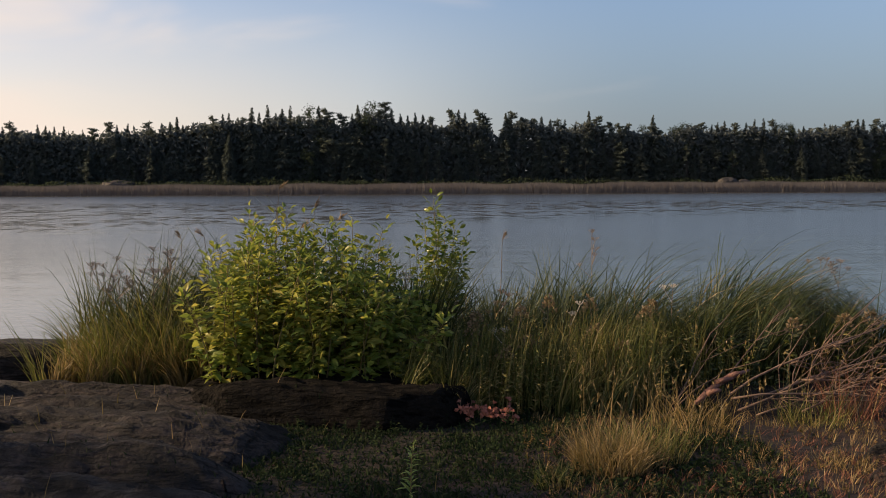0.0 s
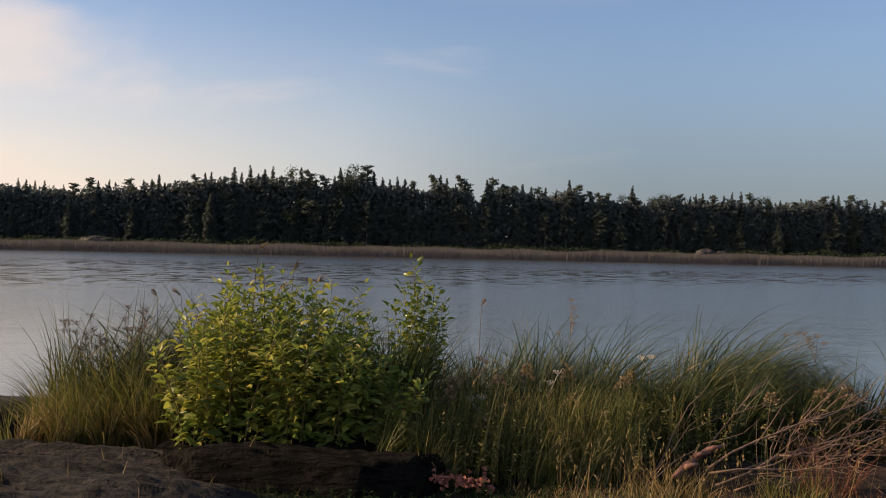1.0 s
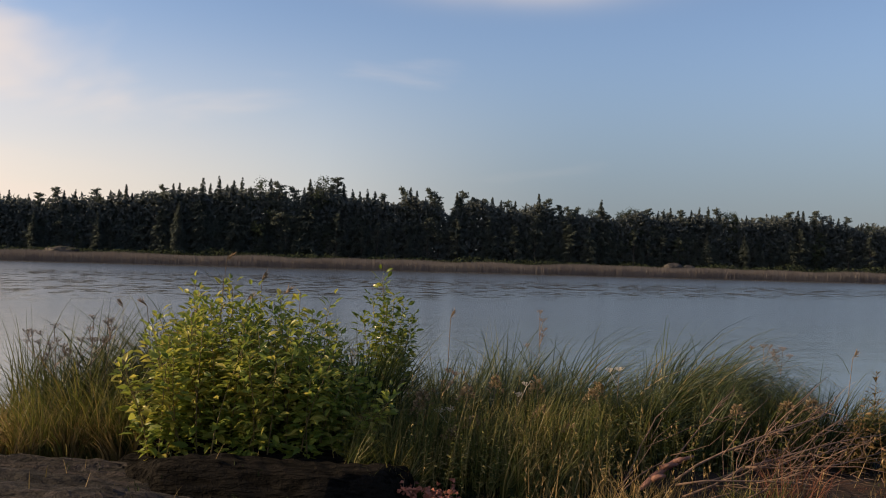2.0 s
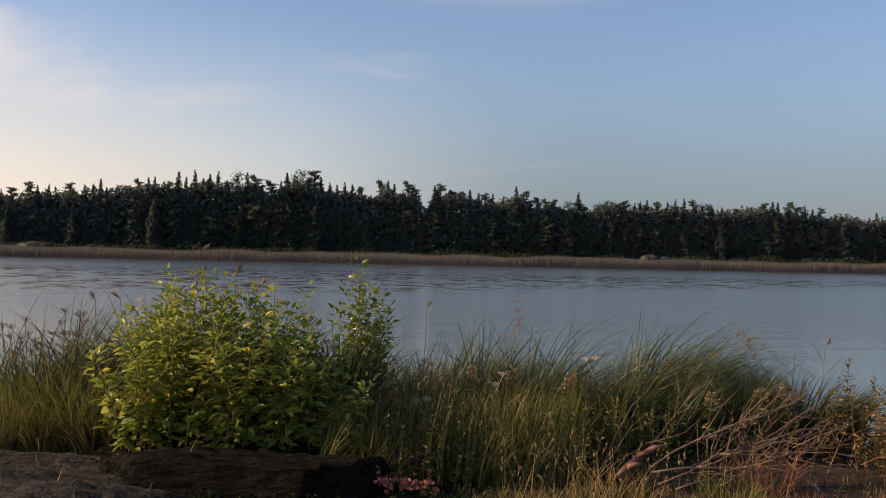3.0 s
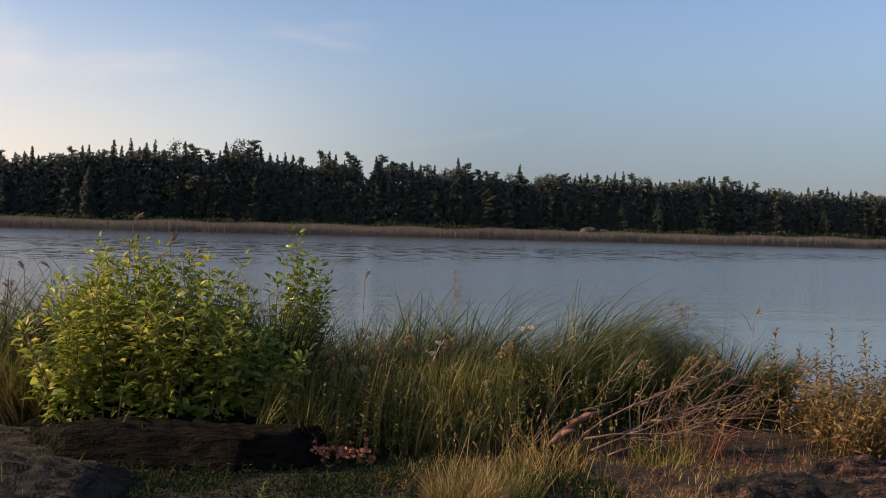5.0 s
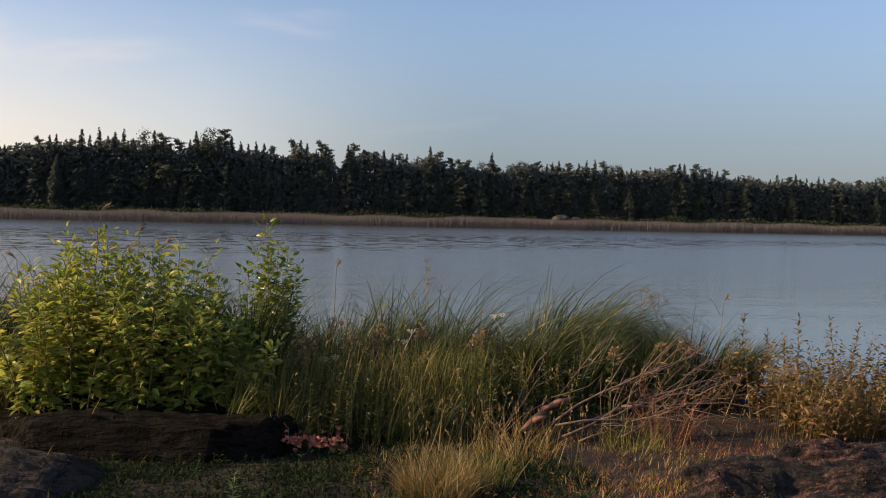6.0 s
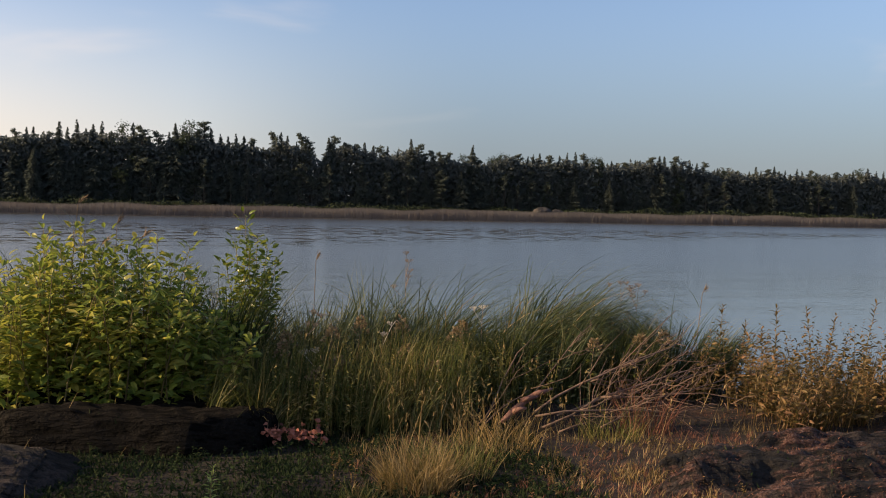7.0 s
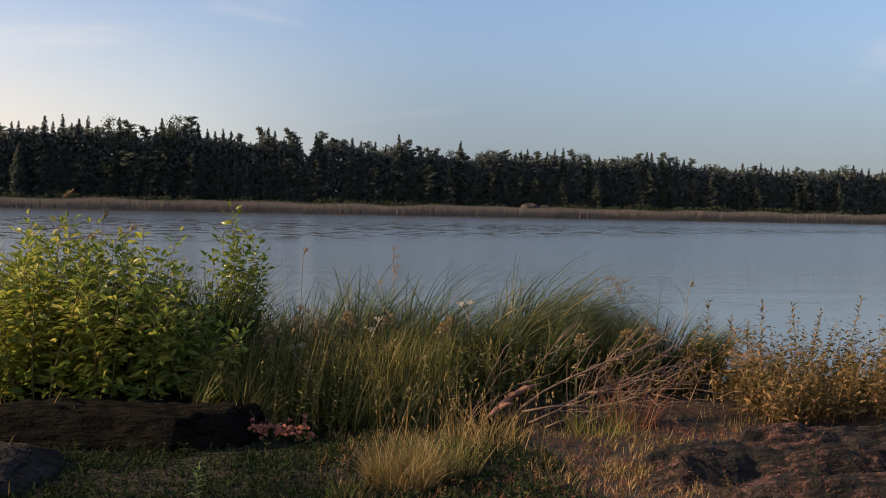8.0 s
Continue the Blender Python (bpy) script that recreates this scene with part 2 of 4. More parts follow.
M_FLOWER = wood_material("white_petal", (0.38, 0.34, 0.28), (0.6, 0.55, 0.47))


# ---- building blocks ----
rng = np.random.default_rng(7)


def smooth(a, b, v):
    t = np.clip((v - a) / (b - a), 0, 1)
    return t * t * (3 - 2 * t)


def wave_noise(x, y, scale, seed=0):
    """Cheap smooth noise about 0, for arrays."""
    r = np.random.default_rng(seed + 100)
    s = np.zeros_like(np.asarray(x, float))
    for k in range(7):
        a, p, f = r.uniform(0, 6.28), r.uniform(0, 6.28), r.uniform(0.6, 2.2) / scale
        s = s + np.sin((x * np.cos(a) + y * np.sin(a)) * f * 3 + p)
    return s / 4


def ground_z(x, y):
    x, y = np.asarray(x, float), np.asarray(y, float)
    near = 0.02 * wave_noise(x, y, 1.5, 3) + 0.012 * wave_noise(x, y, 0.4, 4)
    fall = smooth(7.4, 10.6, y + 0.4 * wave_noise(x, y * 0, 3, 5))
    z = near * (1 - fall) - 1.3 * fall
    far = smooth(197, 207, y + 1.5 * wave_noise(x, y * 0, 40, 6))
    z = z + far * (1.9 + 4.0 * smooth(207, 330, y))
    return z + 1.8 * smooth(1100, 1400, np.abs(x)) * fall


def mesh_of(name, verts, faces, mat, smooth_faces=False):
    me = bpy.data.meshes.new(name)
    me.from_pydata(np.asarray(verts, float).tolist(), [], [list(f) for f in faces] if not isinstance(faces, np.ndarray) else faces.tolist())
    me.materials.append(mat)
    if smooth_faces:
        me.polygons.foreach_set("use_smooth", [True] * len(me.polygons))
    me.update()
    return me


def part(name, me, parent, label=""):
    ob = new(name, me)
    ob.parent = parent
    if label:
        ob["label"] = label
    return ob


def thing(name, label, category, at=(0, 0, 0), group="", kind=""):
    ob = new(name)
    ob.empty_display_size = 0.1
    ob.location = at
    return tagged(ob, label, category, group, kind)


def blades(pts, height, width, az, lean, droop, facing, segs=4, stiff=1.4):
    """Tapered, bending grass blades: vertices and faces."""
    n = len(pts)
    t = np.linspace(0, 1, segs + 1)
    # each blade bends over more and more towards its tip
    tm = (t[1:] + t[:-1]) / 2
    angle = np.arctan(lean)[:, None] + 1.25 * droop[:, None] * tm ** stiff
    step = (height / segs)[:, None]
    zero = np.zeros((n, 1))
    reach = np.concatenate([zero, np.cumsum(np.sin(angle) * step, 1)], 1)
    up = np.concatenate([zero, np.cumsum(np.cos(angle) * step, 1)], 1)
    cx = pts[:, 0, None] + reach * np.cos(az)[:, None]
    cy = pts[:, 1, None] + reach * np.sin(az)[:, None]
    cz = pts[:, 2, None] + up
    half = width[:, None] / 2 * (1 - t ** 1.8)
    sx, sy = np.cos(facing)[:, None] * half, np.sin(facing)[:, None] * half
    left = np.stack([cx - sx, cy - sy, cz], 2)
    right = np.stack([cx + sx, cy + sy, cz], 2)
    v = np.empty((n, 2 * segs + 1, 3))
    v[:, 0:2 * segs:2] = left[:, :-1]
    v[:, 1:2 * segs:2] = right[:, :-1]
    v[:, -1] = np.stack([cx, cy, cz], 2)[:, -1]
    base = (np.arange(n) * (2 * segs + 1))[:, None]
    faces = []
    for i in range(segs - 1):
        faces += (base + np.array([[2 * i, 2 * i + 1, 2 * i + 3, 2 * i + 2]])).tolist()
    faces += (base + np.array([[2 * segs - 2, 2 * segs - 1, 2 * segs]])).tolist()
    return v.reshape(-1, 3), faces


def leaves(pos, way, length, width, turn):
    """Pointed oval leaves folded along the midrib and curving down: base at pos, along way, turned round it."""
    n = len(pos)
    way = way / np.linalg.norm(way, axis=1)[:, None]
    ref = np.tile([0.0, 0.0, 1.0], (n, 1)) + 0.01
    side = np.cross(way, ref)
    side /= np.linalg.norm(side, axis=1)[:, None]
    nor = np.cross(side, way)
    s = side * np.cos(turn)[:, None] + nor * np.sin(turn)[:, None]
    u = np.cross(s, way)
    L, W = length[:, None], width[:, None]
    rows = [pos]
    for q, half, bow in ((0.32, 0.46, 0.03), (0.68, 0.4, 0.0)):
        mid = pos + way * L * q + u * L * (bow - 0.1 * q * q)
        rows += [mid + s * W * half + u * W * 0.16, mid, mid - s * W * half + u * W * 0.16]
    rows.append(pos + way * L - u * L * 0.16)
    v = np.stack(rows, 1)
    b = (np.arange(n) * 8)[:, None]
    quads = np.concatenate([b + np.array([q]) for q in ((1, 4, 5, 2), (2, 5, 6, 3))])
    tris = np.concatenate([b + np.array([q]) for q in ((0, 1, 2), (0, 2, 3), (4, 7, 5), (5, 7, 6))])
    return v.reshape(-1, 3), quads.tolist() + tris.tolist()


def sprays(pos, way, length, width, turn):
    """Simple pointed sprays for far crowns, two triangles each."""
    v, f = leaves(pos, way, length, width, turn)
    v = v.reshape(-1, 8, 3)[:, [0, 1, 7, 3]]
    b = (np.arange(len(pos)) * 4)[:, None]
    return v.reshape(-1, 3), (b + np.array([[0, 1, 2, 3]])).tolist()


def join(*pairs):
    vs, fs, o = [], [], 0
    for v, f in pairs:
        vs.append(np.asarray(v, float))
        fs += [[i + o for i in q] for q in f]
        o += len(v)
    return np.concatenate(vs), fs


def tube(points, radii, sides=6):
    """A tapered tube along points."""
    P = [Vector(p) for p in points]
    vs, fs = [], []
    for i, p in enumerate(P):
        d = (P[min(i + 1, len(P) - 1)] - P[max(i - 1, 0)]).normalized()
        a = d.cross(Vector((0.31, 0.87, 0.38))).normalized()
        b = d.cross(a)
        for k in range(sides):
            w = 2 * math.pi * k / sides
            vs.append(p + (a * math.cos(w) + b * math.sin(w)) * radii[i])
    for i in range(len(P) - 1):
        for k in range(sides):
            k2 = (k + 1) % sides
            fs.append([i * sides + k, i * sides + k2, (i + 1) * sides + k2, (i + 1) * sides + k])
    fs.append(list(range(sides))[::-1])
    fs.append([(len(P) - 1) * sides + k for k in range(sides)])
    return np.array([list(v) for v in vs]), fs


def uniform(lo, hi, n):
    return rng.uniform(lo, hi, n)


# ---- ground and water ----
def spread(knots):
    out = []
    for a, b, n in knots:
        out += list(np.linspace(a, b, n, endpoint=False))
    return np.array(out + [knots[-1][1]])


def build_ground():
    xs = spread([(-2500, -300, 22), (-300, -40, 40), (-40, -6, 34), (-6, 6.5, 130), (6.5, 40, 34), (40, 300, 40), (300, 2500, 22)])
    ys = spread([(-2500, -60, 20), (-60, -2, 30), (-2, 3, 20), (3, 11, 90), (11, 40, 15), (40, 190, 12), (190, 330, 70), (330, 2800, 25)])
    X, Y = np.meshgrid(xs, ys)
    Z = ground_z(X, Y)
    nx, ny = len(xs), len(ys)
    idx = np.arange(nx * ny).reshape(ny, nx)
    f = np.stack([idx[:-1, :-1], idx[:-1, 1:], idx[1:, 1:], idx[1:, :-1]], 2).reshape(-1, 4)
    ob = new("ground", mesh_of("ground", np.stack([X, Y, Z], 2).reshape(-1, 3), f, M_GROUND, True))
    tagged(ob, "mossy reddish-brown soil with needle litter by the lake", "ground", kind="structure")


build_ground()
WATER_Z = -0.6
v = [(-2000, 7, WATER_Z), (2000, 7, WATER_Z), (2000, 215, WATER_Z), (-2000, 215, WATER_Z)]
tagged(new("water", mesh_of("water", v, [[0, 1, 2, 3]], M_WATER)), "calm grey-blue lake water with fine ripples", "water", kind="structure")


# ---- rocks ----
SLABS = []


def slab(name, label, cx, cy, rx, ry, turn, top, tilt_x=0.0, tilt_y=0.0, depth=0.35, edge=0.12, seed=1, rough=0.02, power=3.5, cracks=2, nu=260, nv=110, mat=None):
    """A worn granite slab: superellipse plan, rounded rim, ledges across the top, sunk in the ground."""
    th = np.linspace(0, 2 * np.pi, nu, endpoint=False)
    r = (np.abs(np.cos(th)) ** power + np.abs(np.sin(th)) ** power) ** (-1 / power)
    r = r * (1 + 0.05 * np.sin(3 * th + seed) + 0.035 * np.sin(7 * th + 2 * seed) + 0.02 * np.sin(13 * th + seed))
    s = np.concatenate([np.linspace(0.02, 0.86, nv - 16) ** 0.8, np.linspace(0.88, 1.0, 16)])
    R, T = np.meshgrid(s, th, indexing="ij")
    rr = R * r[None, :]
    lx, ly = rr * np.cos(T) * rx, rr * np.sin(T) * ry
    c, d = math.cos(radians(turn)), math.sin(radians(turn))
    X, Y = cx + lx * c - ly * d, cy + lx * d + ly * c
    Z = top + tilt_x * (X - cx) + tilt_y * (Y - cy)
    led = wave_noise(X * 0.4 + 0.3 * wave_noise(X, Y, 0.8, seed + 5), Y * 3.2 + 0.25 * wave_noise(X, Y, 0.9, seed + 6), 1.0, seed)
    step = np.floor(led * 3) + smooth(0.75, 1.0, led * 3 - np.floor(led * 3))
    Z = Z + rough * 0.5 * led + rough * 0.4 * step + rough * 0.5 * wave_noise(X * 0.5, Y * 2.4, 0.3, seed + 1) + 0.35 * rough * wave_noise(X, Y * 1.6, 0.09, seed + 2)
    # long cracks that run across the slab
    for k in range(cracks):
        ca = seed * 1.7 + k * 1.1
        u = (X - cx) * math.cos(ca) + (Y - cy) * math.sin(ca) + 0.06 * wave_noise(X, Y, 0.4, seed + 7 + k) + 0.5 - 0.6 * k
        Z = Z - 0.02 * np.exp(-(u / 0.014) ** 2)
    rim = np.clip((R - (1 - edge)) / edge, 0, 1)
    Z = Z - depth * (1 - np.sqrt(np.clip(1 - rim ** 2.2, 0, 1)))
    verts = np.stack([X, Y, Z], 2).reshape(-1, 3).tolist()
    faces = []
    for i in range(len(s) - 1):
        for k in range(nu):
            k2 = (k + 1) % nu
            faces.append([i * nu + k, i * nu + k2, (i + 1) * nu + k2, (i + 1) * nu + k][::-1])
    verts.append([cx, cy, float(Z[0].mean())])
    for k in range(nu):
        faces.append([len(verts) - 1, k, (k + 1) % nu])
    SLABS.append(BVHTree.FromPolygons(verts, faces))
    ob = new(name, mesh_of(name, verts, faces, mat or M_ROCK, True))
    return tagged(ob, label, "rock")


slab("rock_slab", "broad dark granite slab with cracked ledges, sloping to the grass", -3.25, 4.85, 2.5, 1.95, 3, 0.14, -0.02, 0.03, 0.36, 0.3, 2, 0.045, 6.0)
slab("rock_slab", "low granite block, black with moss, lichen and painted-in shade, below the willow bush", -0.72, 6.52, 0.88, 0.36, -2, 0.19, -0.03, 0.0, 0.42, 0.14, 5, 0.03, 3.2, 0, mat=M_BLOCK)
slab("rock_slab", "weathered granite ledge at the water's edge", -5.4, 8.55, 2.65, 0.4, -1, 0.1, 0.0, -0.1, 0.5, 0.15, 9, 0.01, 4.0, 0)
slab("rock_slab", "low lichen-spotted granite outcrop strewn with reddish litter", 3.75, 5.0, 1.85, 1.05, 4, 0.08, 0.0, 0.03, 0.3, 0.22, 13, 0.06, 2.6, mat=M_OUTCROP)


def surface_z(x, y):
    """The top of the ground or of the slabs."""
    z = ground_z(x, y)
    for i in range(len(z)):
        for tree in SLABS:
            hit = tree.ray_cast(Vector((x[i], y[i], 2)), Vector((0, 0, -1)))[0]
            if hit and hit.z > z[i]:
                z[i] = hit.z
    return z


# ---- grass ----
def stand(name, label, n, x0, x1, y0, y1, h0, h1, mat, lean=(0.0, 0.25), droop=(0.1, 0.5), width=(0.004, 0.009), wind=0.0, wind_spread=1.2,
          keep=None, tall=None, segs=4, category="grass", tussocks=0, reach=0.3, on_rock=False):
    x, y = uniform(x0, x1, n), uniform(y0, y1, n)
    if keep is not None:
        k = rng.random(n) < keep(x, y)
        x, y = x[k], y[k]
    n = len(x)
    h = uniform(h0, h1, n)
    az = rng.normal(wind, wind_spread, n)
    if tussocks:
        # blades drawn together into tussocks, each with its own height and sweep
        c = rng.integers(0, n, tussocks)
        cx, cy = x[c], y[c]
        own = np.empty(n, int)
        for s in range(0, n, 4000):
            own[s:s + 4000] = np.argmin((x[s:s + 4000, None] - cx) ** 2 + (y[s:s + 4000, None] - cy) ** 2, 1)
        x, y = x + (cx[own] - x) * 0.55, y + (cy[own] - y) * 0.55
        h = h * uniform(0.78, 1.14, tussocks)[own]
        out = np.arctan2(y - cy[own], x - cx[own])
        sweep = rng.normal(wind, wind_spread, tussocks)[own]
        az = np.arctan2(np.sin(sweep) + reach * 2 * np.sin(out), np.cos(sweep) + reach * 2 * np.cos(out)) + rng.normal(0, 0.45, n)
    if tall is not None:
        h = h * tall(x, y)
    pts = np.stack([x, y, (surface_z(x, y) if on_rock else ground_z(x, y)) - 0.005], 1)
    v, f = blades(pts, h, uniform(*width, n), az, uniform(*lean, n), uniform(*droop, n), uniform(0, np.pi, n), segs)
    ob = new(name, mesh_of(name, v, f, mat))
    return tagged(ob, label, category, kind="stuff")


def belt_keep(x, y):
    front = 6.95 + 0.2 * smooth(-0.4, -1.2, x) * smooth(-2.6, -1.6, x) + 0.15 * wave_noise(x, x * 0, 0.8, 21) + 0.25 * smooth(1.2, 3.2, x)
    left = smooth(-2.75, -2.2, x - 0.1 * (y - 7))
    right = 1 - smooth(3.2, 3.7, x - 0.3 * (y - 7))
    return smooth(front, front + 0.3, y) * left * right * (0.35 + 0.65 * smooth(-0.3, 0.2, wave_noise(x, y, 0.45, 23)))


def belt_tall(x, y):
    mound = 0.24 * np.exp(-((x + 1.7) / 0.8) ** 2)
    return 0.88 + 0.12 * (1 - smooth(0.6, 1.2, x)) + mound - 0.12 * smooth(0.9, 1.3, x) - 0.15 * smooth(2.7, 3.4, x) + 0.12 * wave_noise(x, y, 0.6, 22) + 0.22 * smooth(7.4, 8.8, y)


stand("sedge_belt", "tall green sedge with drooping tips along the shore", 27000, -2.7, 3.8, 6.9, 9.2, 0.58, 0.98, M_SEDGE,
      (0.0, 0.28), (0.3, 1.6), (0.008, 0.015), 0.2, 1.0, belt_keep, belt_tall, 6, tussocks=120)


def fountain(label, x, y, n, r, h0, h1, wind, arch, mat, width=(0.006, 0.013)):
    """One arching tussock: blades rise close together and hang over at the tips, swept by the wind."""
    ob = thing("sedge_tussock", label, "sedge tussock", (x, y, float(ground_z(x, y))), "sedge tussocks on the shore")
    for name, count, stuff, note in (("foliage", int(n * 0.95), mat, ""), ("dry_foliage", max(6, int(n * 0.05)), M_STRAW, "dry straw-coloured blades")):
        a, d = uniform(0, 2 * np.pi, count), r * np.sqrt(rng.random(count))
        px, py = d * np.cos(a), d * np.sin(a)
        az = np.arctan2(0.8 * np.sin(a), 0.8 * np.cos(a) + wind) + rng.normal(0, 0.3, count)
        h = 1.07 * uniform(h0, h1, count) * (1 - 0.25 * (d / r) ** 2)
        v, f = blades(np.stack([px, py, 0 * px - 0.02], 1), h, uniform(*width, count), az, uniform(0.0, 0.3, count) * (0.4 + d / r), uniform(arch * 0.5, arch * 1.35, count), uniform(0, np.pi, count), 9, 1.7)
        part(name, mesh_of(name, v, f, stuff), ob, note)
    return ob


for x, y, n, r, h0, h1, wind, arch in ((1.25, 8.3, 900, 0.3, 1.3, 1.85, 0.5, 2.5), (1.6, 8.3, 600, 0.22, 1.2, 1.7, 0.7, 2.6), (2.15, 8.1, 1300, 0.34, 1.3, 1.85, 1.0, 2.7), (2.4, 8.1, 600, 0.22, 1.2, 1.65, 1.1, 2.7),
                                       (0.85, 8.3, 260, 0.2, 0.95, 1.35, 0.3, 1.4), (0.45, 8.35, 220, 0.2, 0.9, 1.2, 0.2, 0.9), (2.75, 8.2, 240, 0.2, 0.85, 1.2, 0.3, 1.2),
                                       (-1.65, 7.8, 600, 0.28, 1.05, 1.5, 0.0, 1.7), (-1.95, 7.55, 340, 0.24, 0.85, 1.25, -0.2, 1.9), (-1.4, 7.9, 420, 0.24, 1.05, 1.5, 0.3, 1.6), (-2.15, 7.45, 160, 0.18, 0.6, 0.95, -0.3, 1.7),
                                       (1.75, 7.5, 220, 0.16, 0.6, 0.92, 0.5, 1.5), (1.15, 7.55, 180, 0.16, 0.6, 0.9, 0.2, 1.2), (2.6, 7.5, 240, 0.18, 0.6, 0.9, 0.3, 1.1), (3.05, 7.6, 220, 0.18, 0.55, 0.85, 0.2, 1.0)):
    fountain("arching dark green sedge tussock with hanging tips", x, y, n, r, h0, h1, wind, arch, M_SEDGE)
for x, y, n, r, h0, h1, wind in ((-2.3, 7.15, 260, 0.18, 0.5, 0.85, -0.3), (-2.0, 7.2, 260, 0.18, 0.6, 0.95, 0.0), (-1.6, 7.15, 260, 0.18, 0.6, 1.0, 0.3), (-2.15, 6.95, 170, 0.14, 0.35, 0.62, -0.1), (-1.95, 6.9, 150, 0.14, 0.35, 0.62, 0.1), (-1.75, 6.95, 170, 0.15, 0.45, 0.85, 0.3)):
    fountain("sunlit yellowing sedge tussock beside the rock", x, y, n, r, h0, h1, wind, 1.0, M_MEADOW, (0.006, 0.013))
stand("meadow_grass", "sunlit yellow-green meadow grass in front of the sedge", 19000, -2.6, 3.4, 6.75, 7.7, 0.25, 0.66, M_MEADOW,
      (0.0, 0.3), (0.1, 1.0), (0.0045, 0.0095), 0.2, 1.2, lambda x, y: (0.3 - 0.2 * smooth(1.4, 1.8, x) + 0.6 * smooth(-0.3, 0.5, x) * (1 - smooth(1.0, 1.5, x)) + 0.4 * (x < -1.3)) * smooth(-0.4, 0.3, wave_noise(x, y, 0.35, 24)), None, 5, tussocks=80)
stand("meadow_grass", "fine pale green grass at the foot of the sedge", 7500, -0.35, 1.4, 6.4, 7.05, 0.16, 0.5, M_MEADOW,
      (0.0, 0.4), (0.1, 1.6), (0.004, 0.009), 0.2, 1.3, lambda x, y: smooth(-0.3, 0.3, wave_noise(x, y, 0.3, 25)), None, 4, tussocks=40)
stand("meadow_grass", "sunlit green grass between the dry straw and the willow", 2200, -2.45, -1.1, 6.8, 7.35, 0.3, 0.62, M_MEADOW,
      (0.0, 0.35), (0.2, 1.3), (0.006, 0.013), 0.2, 1.3, None, None, 5, tussocks=30)
stand("upright_grass", "upright yellow-green grass stems beside the willow", 1100, -0.35, 1.25, 6.5, 6.9, 0.3, 0.64, M_MEADOW,
      (0.0, 0.2), (0.0, 0.5), (0.004, 0.009), 0.2, 1.5, None, None, 4)
stand("dry_grass", "dry orange straw grass at the end of the shore belt", 2600, -2.5, -1.35, 6.72, 7.1, 0.2, 0.48, M_STRAW,
      (0.0, 0.35), (0.1, 1.1), (0.006, 0.013), 0.4, 1.2, None, None, 5, tussocks=24)
stand("moss_cover", "low dark green moss and herbs between the rocks", 62000, -1.4, 1.6, 4.2, 6.9, 0.01, 0.045, M_MOSS,
      (0.0, 1.2), (0.1, 0.8), (0.006, 0.015), 0.0, 3, lambda x, y: 0.3 + 0.7 * smooth(-0.35, 0.1, wave_noise(x, y, 0.5, 31)), None, 2)
stand("needle_litter", "reddish-brown fallen needles and straw on the soil", 46000, 0.3, 5.4, 3.6, 6.9, 0.02, 0.075, M_LITTER,
      (0.5, 2.2), (0.0, 0.3), (0.003, 0.007), 0.0, 3, lambda x, y: smooth(-0.6, 0.3, wave_noise(x, y, 0.4, 37)), lambda x, y: 0.36 + 0 * x, 2, on_rock=True)
stand("rock_moss", "tufts of dry moss and lichen on the granite", 5000, -4.5, 5.4, 4.0, 6.9, 0.012, 0.05, M_MOSS,
      (0.0, 0.8), (0.1, 0.6), (0.004, 0.01), 0.0, 3, lambda x, y: smooth(0.1, 0.5, wave_noise(x, y, 0.4, 38)), None, 2, on_rock=True)
stand("rock_sprigs", "single dry grass sprigs growing from cracks in the rock", 60, -3.0, 0.3, 4.6, 6.6, 0.06, 0.15, M_STRAW,
      (0.0, 0.6), (0.0, 0.5), (0.003, 0.005), 0.0, 3, on_rock=True)
stand("short_dry_grass", "short sun-bleached grass on the needle-strewn soil", 8000, 0.4, 3.2, 4.3, 6.6, 0.02, 0.085, M_STRAW,
      (0.0, 0.7), (0.1, 0.8), (0.002, 0.004), 0.3, 1.6, lambda x, y: smooth(0.0, 0.5, wave_noise(x, y, 0.8, 33) + 0.25), tussocks=700)
stand("reddish_short_grass", "short withered reddish grass on the bare soil", 12000, 0.5, 3.4, 4.2, 6.4, 0.02, 0.07, M_LITTER,
      (0.0, 1.2), (0.1, 0.8), (0.002, 0.004), 0.3, 2.0, lambda x, y: smooth(-0.3, 0.3, wave_noise(x, y, 0.7, 34)), None, 3, tussocks=500)
stand("shoreline_herbs", "brown-yellow late-summer herbs behind the outcrop", 2600, 3.0, 5.6, 6.2, 7.4, 0.2, 0.5, M_RUSSET,
      (0.0, 0.4), (0.2, 1.3), (0.004, 0.009), 0.2, 1.5, lambda x, y: smooth(3.0, 3.3, x), tussocks=40)


